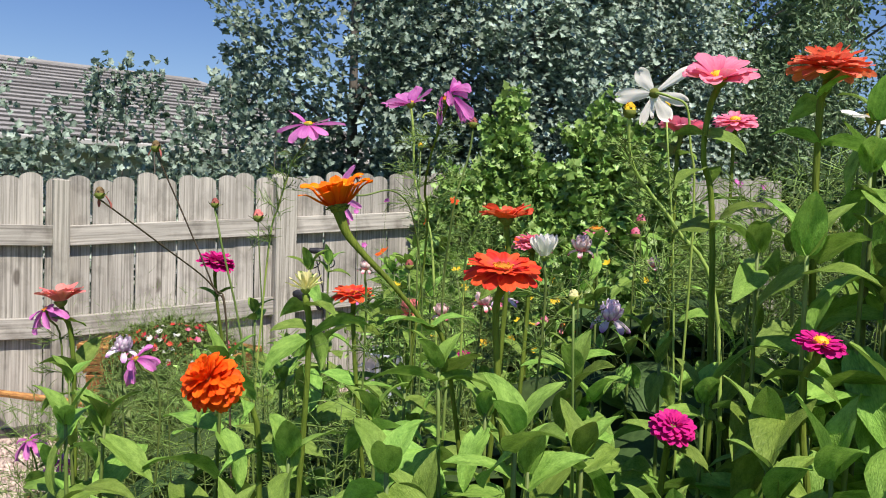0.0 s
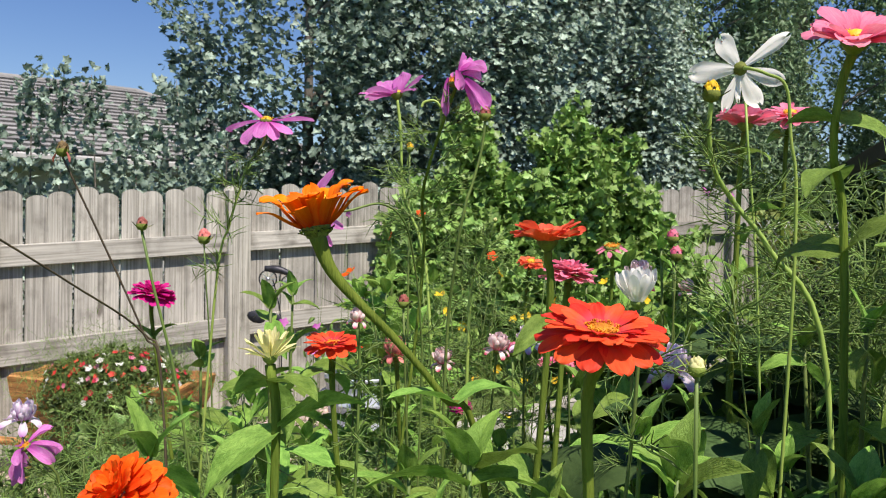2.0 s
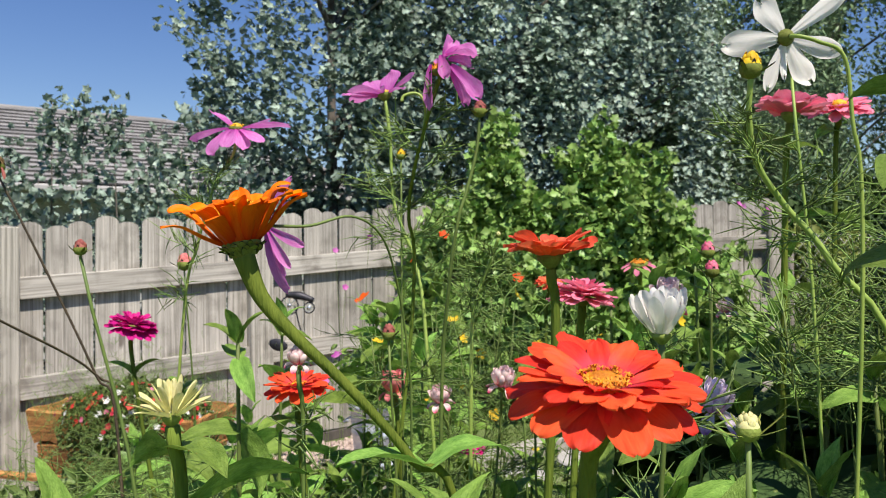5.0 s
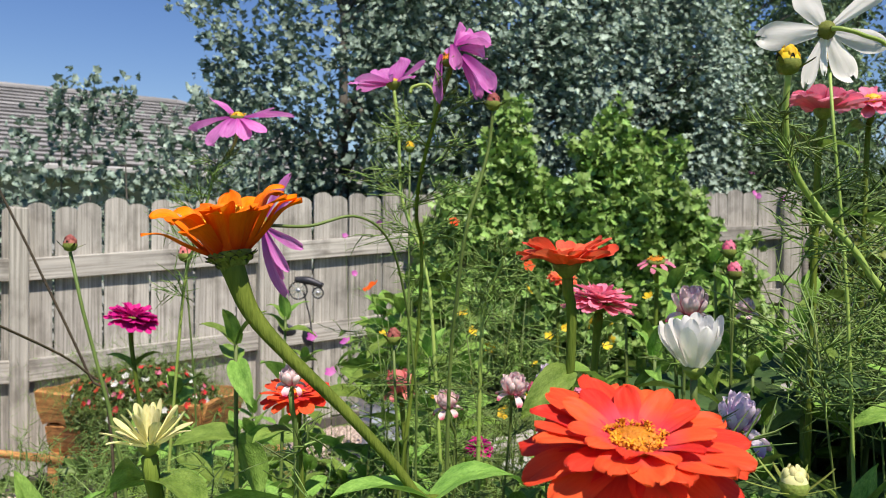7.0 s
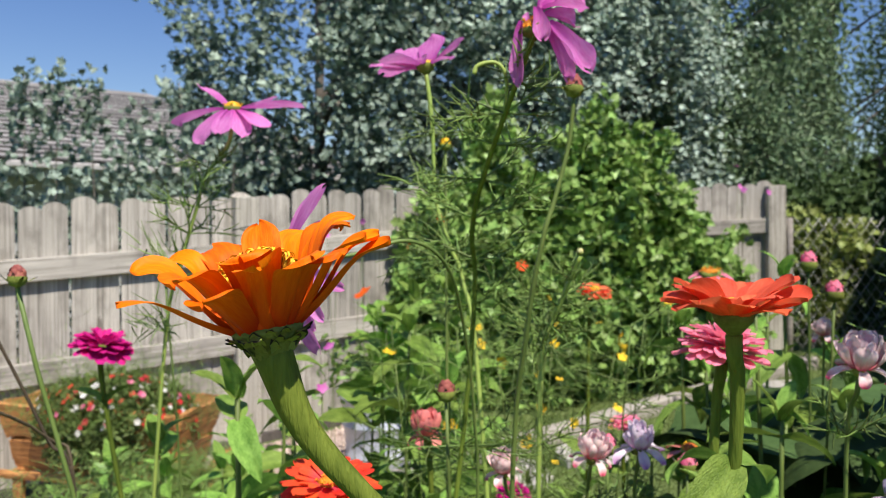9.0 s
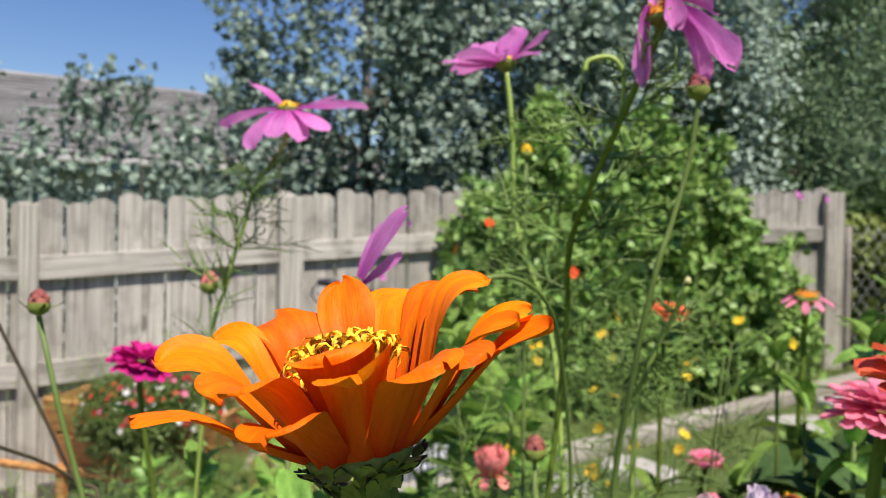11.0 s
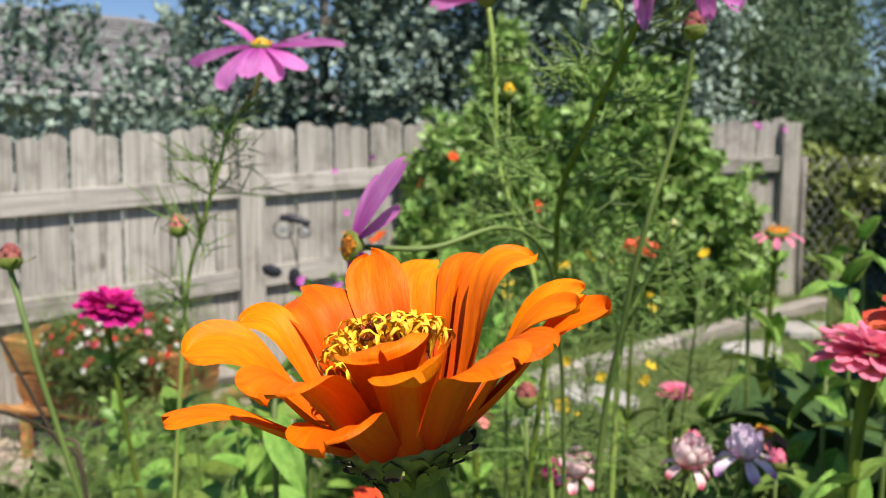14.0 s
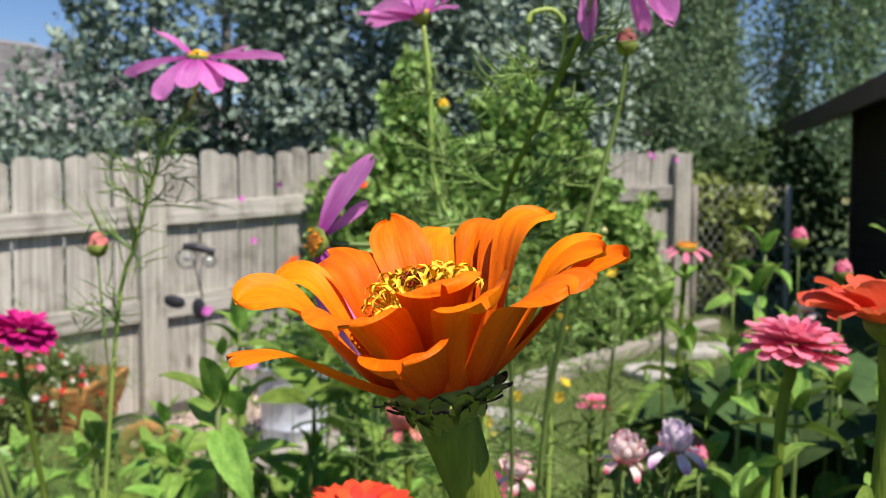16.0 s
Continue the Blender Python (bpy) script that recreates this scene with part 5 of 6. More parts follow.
    cone = [(0.0072, 0.0), (0.0072, 0.010), (0.0080, 0.016), (0.0074, 0.0202), (0.005, 0.0226), (0.0, 0.0236)]
    part("disc", lathe("disc", cone, P_CONE, 22), head, label="red cone ringed by yellow florets")
    for i in range(150):
        a, f = i * 2.39996, (i / 150) ** 0.6
        z = 0.004 + 0.0170 * f if f < 0.8 else 0.0210 + (f - 0.8) * 0.014
        q = 0.0072 + 0.0008 * f if f < 0.8 else 0.0076 * math.sqrt(max(0.0, 1 - (f - 0.8) / 0.2))
        part("scale", BRACT_RED, head, Matrix.Rotation(a, 4, "Z") @ Matrix.Translation((q, 0, z)) @ Matrix.Rotation(-radians(66), 4, "Y") @ Matrix.Scale(0.0036, 4))
    for i in range(34):
        a = i * 2.39996 + 0.5
        f = (i % 4) / 3
        q, z = 0.0092 - 0.0030 * f ** 1.4, 0.0172 + 0.0042 * f ** 0.7
        part("floret", CURL_FLORET, head, Matrix.Rotation(a, 4, "Z") @ Matrix.Translation((q, 0, z + r.uniform(-0.001, 0.001))) @ Matrix.Rotation(r.uniform(-0.1, 0.9) * (1 - 0.6 * f), 4, "Y") @ Matrix.Rotation(r.uniform(0, 6), 4, "Z") @ Matrix.Diagonal((0.0047, 0.0047, 0.0052, 1)))
    return head


cam.data.dof.focus_object = large_bloom((0.0258, 1.1892, 1.4678), (-0.173, 0.056, 0.983))

flower_plant("zinnia", "wide scarlet zinnia with a yellow centre", ZG, (0.217, 0.996, 1.404), (0.02, -0.28, 1), 0.070, P_RED, BROAD, 2, foot=(0.0, 0.04), pairs=3, first=0.42, disc=0.165, disc_mat=P_ORANGEDISC, florets=34, wild=0.5, fine=2)
flower_plant("zinnia", "coral red zinnia seen from below its rim", ZG, (0.241, 1.322, 1.458), (-0.05, -0.05, 1), 0.072, P_CORAL, CUPPED, 3, foot=(0.0, 0.05), pairs=4, first=0.3, disc=0.16, disc_mat=P_DISC)
flower_plant("zinnia", "pink double zinnia with layered petals", ZG, (0.295, 1.480, 1.417), (0.1, 0.0, 1), 0.070, P_PINK, DOUBLE, 4, pairs=4, first=0.3)
flower_plant("zinnia", "magenta double zinnia on a green stem", ZG, (-0.378, 2.059, 1.347), (0.25, -0.08, 1), 0.088, P_MAGENTA, DOUBLE, 5, pairs=3, foot=(0.12, 0.05), first=0.3)
flower_plant("zinnia", "small scarlet zinnia with an orange centre", ZG, (0.017, 1.436, 1.338), (-0.05, -0.2, 1), 0.060, P_RED, BROAD, 6, pairs=4, first=0.2, disc=0.15, disc_mat=P_ORANGEDISC, wild=0.7)
flower_plant("zinnia", "orange-red pompon zinnia leaning over", ZG, (-0.112, 1.169, 1.246), (-0.55, -0.52, 0.7), 0.088, P_FIRE, BALL, 7, foot=(0.06, 0.12), pairs=4, first=0.15)
flower_plant("zinnia", "spent yellow-green zinnia with thin curled petals", ZG, (-0.002, 1.138, 1.368), (-0.05, 0, 1), 0.032, P_GREENY, SPENT, 8, pairs=4, first=0.07, disc=0.2, leaf=0.095)
flower_plant("zinnia", "pink zinnia with a green and yellow centre", ZG, (0.492, 1.216, 1.637), (-0.1, -0.55, 1), 0.088, P_PINK, CUPPED, 9, foot=(0.04, 0.08), via=[(0.484, 1.222, 1.600), (0.480, 1.226, 1.54), (0.50, 1.24, 1.42)], pairs=4, first=0.32, disc=0.15, disc_mat=P_DISC)
flower_plant("zinnia", "coral orange double zinnia on a tall stem", ZG, (0.558, 1.064, 1.621), (0.05, -0.1, 1), 0.088, P_SALMONRED, DOUBLE, 10, pairs=6, first=0.22, leaf=0.085, thick=0.0036)
flower_plant("zinnia", "pink zinnia with an orange centre", ZG, (0.718, 1.803, 1.664), (-0.1, -0.35, 1), 0.088, P_PINK, FLAT, 11, pairs=4, first=0.2, disc=0.15, disc_mat=P_DISC)
flower_plant("zinnia", "rose pink zinnia with a cupped rim", ZG, (0.549, 1.577, 1.616), (0.1, 0.05, 1), 0.080, P_PINK, CUPPED, 12, pairs=4, first=0.25)
flower_plant("zinnia", "salmon pink zinnia seen from the side", ZG, (-0.442, 1.454, 1.312), (-0.1, -0.05, 1), 0.076, P_SALMON, FUNNEL, 13, foot=(0.10, 0.0), pairs=4, first=0.15)
flower_plant("zinnia", "magenta pink zinnia low among the leaves", ZG, (0.407, 1.063, 1.237), (0.1, -0.5, 1), 0.052, P_MAGENTA, DOUBLE, 14, pairs=3, first=0.15)
flower_plant("zinnia", "magenta zinnia with a yellow crown", ZG, (0.533, 1.004, 1.339), (0.05, -0.3, 1), 0.046, P_MAGENTA, FLAT, 15, pairs=3, first=0.2, disc=0.2, disc_mat=P_DISC)
flower_plant("zinnia", "pink zinnia with a large orange cone and few petals", ZG, (0.500, 2.075, 1.447), (-0.1, -0.3, 1), 0.062, P_PINK, SPARSE, 16, pairs=4, first=0.25, disc=0.27, disc_mat=P_ORANGEDISC, florets=12)
flower_plant("zinnia", "fading coral zinnia with a yellow centre", ZG, (0.368, 2.254, 1.409), (0.1, -0.3, 1), 0.055, P_CORAL, FLAT, 17, pairs=3, first=0.25, disc=0.2, disc_mat=P_DISC)
flower_plant("zinnia", "withered pink zinnia with thin petals", ZG, (0.396, 1.852, 1.246), (0, -0.2, 1), 0.055, P_SALMON, SPARSE, 18, pairs=3, first=0.3, disc=0.24, disc_mat=P_CONE)
flower_plant("zinnia", "withered pink and orange zinnia", ZG, (0.084, 1.876, 1.260), (-0.1, 0, 1), 0.050, P_SALMON, FADED, 19, pairs=3, first=0.3, disc=0.2, disc_mat=P_DISC)
flower_plant("zinnia", "small pink zinnia low in the bed", ZG, (0.399, 2.162, 1.207), (0, -0.2, 1), 0.052, P_PINK, FLAT, 20, pairs=3, first=0.3)
flower_plant("zinnia", "small magenta zinnia low in the bed", ZG, (0.20, 1.98, 1.155), (0.1, -0.3, 1), 0.05, P_MAGENTA, DOUBLE, 22, pairs=3, first=0.3)
# half-closed and faded double cosmos
flower_plant("cosmos", "half-open white cosmos with upright petals", CG, (0.2699, 1.1047, 1.4148), (0, -0.05, 1), 0.037, P_WHITE, TULIP, 21, pairs=0, disc=0.16, thick=0.0014)
for i, (p, m, lab, d) in enumerate((((0.362, 1.42, 1.413), P_FADE, "fading pink and white cosmos", 0.034), ((0.221, 1.581, 1.313), P_FADE, "fading pink and white cosmos", 0.033),
                                    ((0.152, 1.631, 1.287), P_FADE, "fading pink and white cosmos", 0.030), ((0.259, 1.573, 1.323), P_LAV, "faded lavender cosmos with ragged petals", 0.036),
                                    ((0.415, 1.455, 1.306), P_LAV, "faded lavender cosmos with ragged petals", 0.052), ((0.608, 1.954, 1.369), P_FADE, "fading pink and white cosmos", 0.032), ((0.0606, 1.193, 1.390), P_FADE, "fading pink and white cosmos", 0.016), ((-0.412, 1.624, 1.209), P_LAV, "faded lavender cosmos with ragged petals", 0.045))):
    flower_plant("cosmos", lab, CG, p, (0.15 * math.sin(i * 2.1), -0.2, 1), d * 1.08, m, FADED if m is P_FADE else RAGGED, 30 + i, pairs=0, disc=0.18, thick=0.0014, notch=1.0)
# open cosmos
VIOLET_OPEN = [((190,), 0.50, 0.50, -4, -26, 0.0, 0.25), ((-6,), 0.58, 0.50, 4, -10, 0.0, 0.25), ((232, 262, 300), 0.44, 0.50, -34, -62, 0.0, 0.2), ((318,), 0.50, 0.46, -26, -44, 0.0, 0.2), ((146,), 0.48, 0.52, 44, 26, 0.0, 0.2), ((50,), 0.50, 0.42, 26, 8, 0.0, 0.2)]
flower_plant("cosmos", "violet-pink cosmos bloom on a thin stem", CG, (-0.103, 1.690, 1.626), (0.02, -0.08, 1.0), 0.104, P_VIOLET, VIOLET_OPEN, 41, foot=(-0.12, 0.05), pairs=0, disc=0.10, disc_mat=P_DISC, thick=0.0017, notch=1.0, stem_mat=M_STEMLIGHT, via=[(-0.109, 1.694, 1.592), (-0.131, 1.694, 1.561), (-0.140, 1.696, 1.531), (-0.156, 1.70, 1.478), (-0.18, 1.71, 1.36)])
VIOLET_CUP = [((150, 182, 214), 0.50, 0.58, 16, -14, 0.0, 0.3), ((62, 112), 0.48, 0.72, 56, 46, 0.0, 0.3), ((14,), 0.48, 0.58, 42, 34, 0.0, 0.3), ((262, 318), 0.30, 0.40, 8, -20, 0.0, 0.4)]
flower_plant("cosmos", "violet-pink cosmos bloom cupped upwards", CG, (0.083, 1.716, 1.672), (-0.12, 0.12, 1), 0.100, P_VIOLET, VIOLET_CUP, 42, foot=(0.08, -0.03), pairs=0, disc=0.10, disc_mat=P_DISC, thick=0.0021, notch=1.0, stem_mat=M_STEMLIGHT, via=[(0.087, 1.715, 1.640), (0.090, 1.715, 1.604), (0.093, 1.715, 1.537), (0.107, 1.715, 1.491), (0.120, 1.715, 1.455), (0.135, 1.70, 1.34)])
wilting = flower_plant("cosmos", "wilting violet-pink cosmos with crumpled hanging petals", CG, (0.152, 1.445, 1.641), (-0.5, -0.45, 0.75), 0.092, P_VIOLET, [((90,), 0.12, 0.5, 30, 20, 0.0, 0.5)], 43, foot=(-0.03, 0.18), pairs=0, disc=0.11, disc_mat=P_ORANGEDISC, thick=0.0019, notch=1.0, stem_mat=M_ZSTEM, via=[(0.154, 1.45, 1.632), (0.145, 1.46, 1.607), (0.136, 1.48, 1.58), (0.126, 1.51, 1.547), (0.119, 1.55, 1.504), (0.12, 1.60, 1.39)])


def build_wilting():
    """The crumpled petals and the hooked side shoot of the wilting bloom."""
    head = [o for o in wilting.children if o.name.startswith("flower_head")][0]
    c = Vector((0.152, 1.445, 1.641))
    rows = (((-6, -2, 3), (-0.12, -0.10, -1.0), (-0.6, -0.8, 0.0), 0.044, 0.26, 1.6, 25), ((3, -6, 11), (0.22, -0.35, -1.0), (0.1, -1.0, 0.2), 0.024, 0.52, 0.9, 30), ((12, -2, 2), (0.66, -0.18, -0.72), (0.35, -0.9, 0.45), 0.044, 0.44, 1.1, 20),
            ((10, 0, 0), (0.50, 0.05, -0.85), (0.3, -0.9, 0.3), 0.040, 0.36, 1.2, 30), ((6, 0, 10), (0.45, 0.10, 0.80), (0.3, -1.0, 0.4), 0.028, 0.60, 1.1, 70), ((8, -2, 12), (0.95, -0.05, 0.32), (0.0, -0.6, 0.9), 0.032, 0.56, 1.3, 60), ((10, 2, 8), (1.0, 0.10, 0.02), (0.0, -0.9, 0.5), 0.028, 0.50, 1.3, 60))
    for i, (o, way, face, size, width, cup, bend) in enumerate(rows):
        loose_petal(head, wilting, P_VIOLET, c + Vector(o) * 0.001, way, face, size, width, cup, bend, 20 + i)
    hook = [(0.136, 1.48, 1.582), (0.139, 1.475, 1.598), (0.138, 1.47, 1.614), (0.131, 1.47, 1.622), (0.119, 1.47, 1.620), (0.116, 1.47, 1.614)]
    part("side_shoot", tube("side_shoot", [Vector(p) - wilting.location for p in hook], [0.0012, 0.0014, 0.0018], M_STEMLIGHT, 7, 5), wilting)


build_wilting()
SIDEWAYS = [((46,), 0.54, 0.34, -8, -26, 0.0, 0.4), ((28, 70), 0.34, 0.22, -10, -30, 0.0, 0.5), ((268,), 0.62, 0.34, -16, -30, 0.0, 0.5), ((286, 304, 326), 0.52, 0.22, -14, -30, 0.0, 0.6)]
flower_plant("cosmos", "violet-pink cosmos turned sideways with ragged petals", CG, (-0.005, 1.405, 1.490), (-0.75, -0.60, 0.13), 0.095, P_VIOLET, SIDEWAYS, 44, foot=(0.12, 0.2), pairs=0, disc=0.085, disc_mat=P_ORANGEDISC, thick=0.0012, notch=0.6, stem_mat=M_STEM, via=[(0.034, 1.409, 1.489), (0.070, 1.424, 1.498), (0.095, 1.45, 1.482), (0.108, 1.48, 1.44), (0.118, 1.51, 1.36), (0.12, 1.53, 1.24)])
WHITE_BACK = [((-130,), 0.42, 0.66, 4, -6, 0.0, 0.12), ((-36,), 0.60, 0.27, 4, -8, 0.0, 0.3), ((12,), 0.55, 0.40, 4, -8, 0.0, 0.15), ((54,), 0.45, 0.64, 6, -10, 0.0, 0.12), ((95,), 0.36, 0.20, 2, -8, 0.0, 0.3), ((112,), 0.53, 0.32, 4, -8, 0.0, 0.2), ((172,), 0.55, 0.46, 4, -10, 0.0, 0.15)]
flower_plant("cosmos", "white cosmos seen from behind with a green calyx", CG, (0.446, 1.350, 1.641), (-0.15, 0.93, 0.10), 0.091, P_WHITE, WHITE_BACK, 45, foot=(0.08, 0.02), pairs=0, disc=0.09, bracts=9, thick=0.0016, notch=1.4, fine=2, stem_mat=M_STEMLIGHT, via=[(0.452, 1.336, 1.638), (0.466, 1.334, 1.633), (0.488, 1.336, 1.621), (0.496, 1.34, 1.57), (0.505, 1.345, 1.44)])
flower_plant("cosmos", "white cosmos bloom with a yellow centre", CG, (0.678, 1.204, 1.592), (0.1, -0.2, 1), 0.085, P_WHITE, COSMOS, 46, pairs=0, disc=0.11, disc_mat=P_DISC, thick=0.0014, notch=0.5)
for i, (p, ax) in enumerate((((-0.459, 1.44, 1.300), (-0.35, -0.3, 1)), ((-0.286, 1.36, 1.242), (-0.5, -0.3, 0.8)), ((-0.567, 1.6, 1.050), (-0.2, -0.3, 1)), ((-0.531, 1.65, 1.000), (0.3, -0.3, 1)))):
    flower_plant("cosmos", "wilting violet-pink cosmos with hanging petals", CG, p, ax, 0.062, P_VIOLET, WILTED, 50 + i, pairs=0, disc=0.10, disc_mat=P_ORANGEDISC if i < 2 else None, thick=0.0014, notch=1.0)


def bud_plant(place, dia, mat, seed, foot=(0.02, 0.05), via=(), label="closed pink cosmos bud on a thin stem", stem_mat=None, thick=0.0014):
    """A round bud: green cup with small sepals and coloured petals folded over its top."""
    place = Vector(place)
    r = random.Random(seed)
    bx, by = place.x + foot[0], place.y + foot[1]
    root = thing("cosmos_bud", (bx, by, ground_z(bx, by) + 0.03), label, "bud", "cosmos buds in the bed")
    rd = dia / 2
    low = Vector((bx, by, root.location.z - 0.03))
    mid = Vector(via[-1]).lerp(low, 0.4) if via else place + Vector((foot[0] * 0.6, foot[1] * 0.6, -0.4))
    pts = [place - Vector((0, 0, rd)), *[Vector(p) for p in via], mid, low]
    part("stem", tube("stem", [p - root.location for p in pts], [thick, thick * 1.15, thick * 1.4], stem_mat or M_STEM, 8, 6), root)
    if 0.002 < thick < 0.003:
        feathers(root, smooth_line([p - root.location for p in pts], 12), 0.16, 0.7, 8, seed)
    cup = part("cup", lathe("cup", [(0.15 * rd, -rd), (0.75 * rd, -0.75 * rd), (1.0 * rd, -0.1 * rd), (0.9 * rd, 0.2 * rd)], M_BRACT, 12), root, Matrix.Translation(place - root.location))
    part("petals", lathe("petals", [(0.86 * rd, -0.2 * rd), (0.90 * rd, 0.25 * rd), (0.66 * rd, 0.72 * rd), (0.2 * rd, 0.95 * rd), (0, 0.92 * rd)], mat, 12), cup)
    for k in range(11):
        me = petal_mesh(mat, 72, 150, 0.55, 0.5, 0.0, k % 3)
        part("petal", me, cup, Matrix.Rotation(k * 2.39996, 4, "Z") @ Matrix.Translation((rd * (0.80 - 0.045 * k), 0, -0.1 * rd + 0.05 * rd * k)) @ Matrix.Scale(rd * 1.15, 4))
    for k in range(8):
        long = rd * (2.6 if mat is P_GREENY and dia > 0.01 else 1.5 if k % 2 else 1.1)
        open_wide = mat is P_GREENY and dia > 0.01
        part("sepal", BRACT_GREEN if open_wide else BRACT, cup, Matrix.Rotation(k * 0.785 + r.uniform(-0.1, 0.1), 4, "Z") @ Matrix.Translation((rd * 0.75, 0, -0.5 * rd)) @ Matrix.Rotation(-radians(r.uniform(12, 48) if k % 2 or open_wide else 78), 4, "Y") @ Matrix.Diagonal((long, rd * (0.30 if open_wide else 0.42), rd * 0.4, 1)))


for i, (p, d, m, ft) in enumerate((((-0.218, 1.505, 1.472), 0.014, P_BUD, (0.10, 0.05)), ((-0.266, 1.993, 1.456), 0.024, P_SALMON, (0.02, 0.05)), ((0.196, 1.522, 1.614), 0.015, P_BUD, (-0.06, 0.1)),
                                   ((0.563, 1.904, 1.466), 0.022, P_PINK, (0.03, 0.05)), ((0.097, 1.533, 1.379), 0.015, P_BUD, (0.02, 0.05)), ((0.253, 1.664, 1.301), 0.018, P_PINK, (0.02, 0.05)), ((0.343, 1.704, 1.271), 0.018, P_PINK, (0.02, 0.05)),
                                   ((0.2958, 1.0537, 1.375), 0.012, P_GREENY, (0.02, 0.05)), ((0.408, 1.330, 1.611), 0.019, P_YELLOW, (0.16, 0.0)), ((0.483, 1.424, 1.634), 0.013, P_YELLOW, (0.04, 0.0)), 
                                   ((0.103, 1.724, 1.594), 0.012, P_YELLOW, (0.0, -0.03)), ((-0.341, 1.574, 1.567), 0.017, P_DRY, (0.16, 0.10)), ((-0.339, 1.354, 1.479), 0.015, P_DRY, (0.16, 0.28)), ((0.518, 1.754, 1.439), 0.02, P_PINK, (0, 0.05)))):
    bud_plant(p, d, m, 60 + i, ft, via={2: [(0.192, 1.525, 1.570), (0.181, 1.525, 1.528), (0.172, 1.525, 1.498), (0.162, 1.54, 1.43), (0.152, 1.57, 1.28)], 11: [(-0.297, 1.597, 1.447), (-0.252, 1.62, 1.327), (-0.23, 1.63, 1.25)], 12: [(-0.296, 1.487, 1.403), (-0.252, 1.62, 1.327), (-0.23, 1.63, 1.25)], 8: [(0.410, 1.340, 1.570), (0.422, 1.354, 1.535), (0.449, 1.364, 1.500), (0.485, 1.36, 1.452), (0.55, 1.36, 1.32)]}.get(i, ()), thick=0.0024 if i == 8 else 0.0017 if i in (0, 2) else 0.0013 if i in (11, 12) else 0.0014, stem_mat=M_STEMDARK if i in (11, 12) else M_STEMLIGHT if i in (8, 9) else None, label="dry olive seed head with limp petals on a bare stem" if i in (11, 12) else "closed cosmos bud on a thin stem")


bud_plant((0.2227, 1.635, 1.486), 0.006, P_GREENY, 80, (-0.05, 0.05), [(0.213, 1.65, 1.452), (0.199, 1.66, 1.413), (0.19, 1.67, 1.33)], "pale green cosmos shoot with a tiny bud", M_STEMLIGHT, 0.0021)


def hanging_petals(head, seed):
    """Limp reddish petals that hang from a dry head."""
    r = random.Random(seed)
    for k in range(2):
        a = r.uniform(0, 6.28)
        me = petal_mesh(P_BUD, -50, -88, 0.22, 0.9, 0.0, 30 + k)
        part("petal", me, head, Matrix.Rotation(a, 4, "Z") @ Matrix.Translation((0.006, 0, 0.0)) @ Matrix.Scale(r.uniform(0.016, 0.024), 4))


for k, plant in enumerate([o for o in bpy.data.objects if o.name.startswith("cosmos_bud") and "seed head" in o.get("label", "")]):
    hanging_petals([c for c in plant.children if c.name.startswith("cup")][0], 70 + k)


# ---- foliage that fills the bed ----
def zinnia_shoot(x, y, top, seed, leaf=0.10, pairs=6, low=0.45, droop=0.45):
    r = random.Random(seed)
    root = thing("zinnia_shoot", (x, y, ground_z(x, y) + 0.03), "leafy green zinnia shoot without a flower", "plant", "leafy shoots in the bed")
    h = top - root.location.z
    bx, by = r.uniform(-0.05, 0.05), r.uniform(-0.05, 0.05)
    pts = [(bx, by, h), (bx * 0.7, by * 0.7, h * 0.75), (0, 0, h * 0.35), (0, 0, -0.03)]
    part("stem", tube("stem", pts, [0.0022, 0.0035, 0.005], M_STEM, 7, 5), root)
    stem_leaves(root, smooth_line(pts, 30), 0.03, low, leaf, r, pairs, droop)
    for k in range(3):
        m = Matrix.Translation((bx, by, h - 0.005)) @ Matrix.Rotation(k * 2.1 + r.uniform(0, 1), 4, "Z") @ Matrix.Rotation(-r.uniform(0.8, 1.2), 4, "Y") @ Matrix.Scale(leaf * 0.5, 4)
        part("leaf", LEAVES[r.randrange(8)], root, m)


BACK_SHOOTS = [(-0.5, 2.9, 0.95), (-0.35, 3.0, 0.9), (-0.2, 3.0, 0.8), (-0.05, 3.05, 0.8), (0.1, 3.1, 0.9), (-0.62, 2.7, 1.0), (-0.25, 2.75, 0.9), (0.25, 3.0, 0.9), (-0.45, 2.6, 1.0), (0.45, 1.55, 1.25), (0.53, 1.64, 1.27),
               (0.40, 1.78, 1.24), (0.58, 1.78, 1.30), (0.5, 2.02, 1.32), (0.64, 2.22, 1.38), (0.42, 2.32, 1.06), (-0.12, 2.5, 0.95), (0.04, 2.42, 1.2), (0.0, 2.8, 1.30), (0.60, 0.80, 1.36), (0.54, 0.74, 1.22), (0.62, 0.70, 1.20)]
FRONT_SHOOTS = [(0.46, 0.72, 1.12), (-0.05, 1.9, 1.12), (0.14, 2.05, 1.12), (-0.20, 1.08, 1.10), (0.0, 1.02, 1.20), (0.09, 1.12, 1.22), (-0.32, 1.22, 1.18), (0.22, 0.90, 1.28), (0.33, 0.86, 1.20), (0.27, 0.98, 1.22), (0.14, 0.88, 1.25), (0.46, 0.95, 1.20), (0.57, 0.84, 1.30),
                (0.36, 1.62, 1.26), (0.42, 1.70, 1.32), (0.56, 1.12, 1.26), (0.42, 0.76, 1.08), (0.10, 0.86, 1.10), (-0.10, 0.86, 1.06), (0.31, 1.16, 1.18), (-0.2, 1.42, 1.14), (0.07, 1.36, 1.16), (-0.45, 1.45, 1.10), (0.64, 1.16, 1.34)]
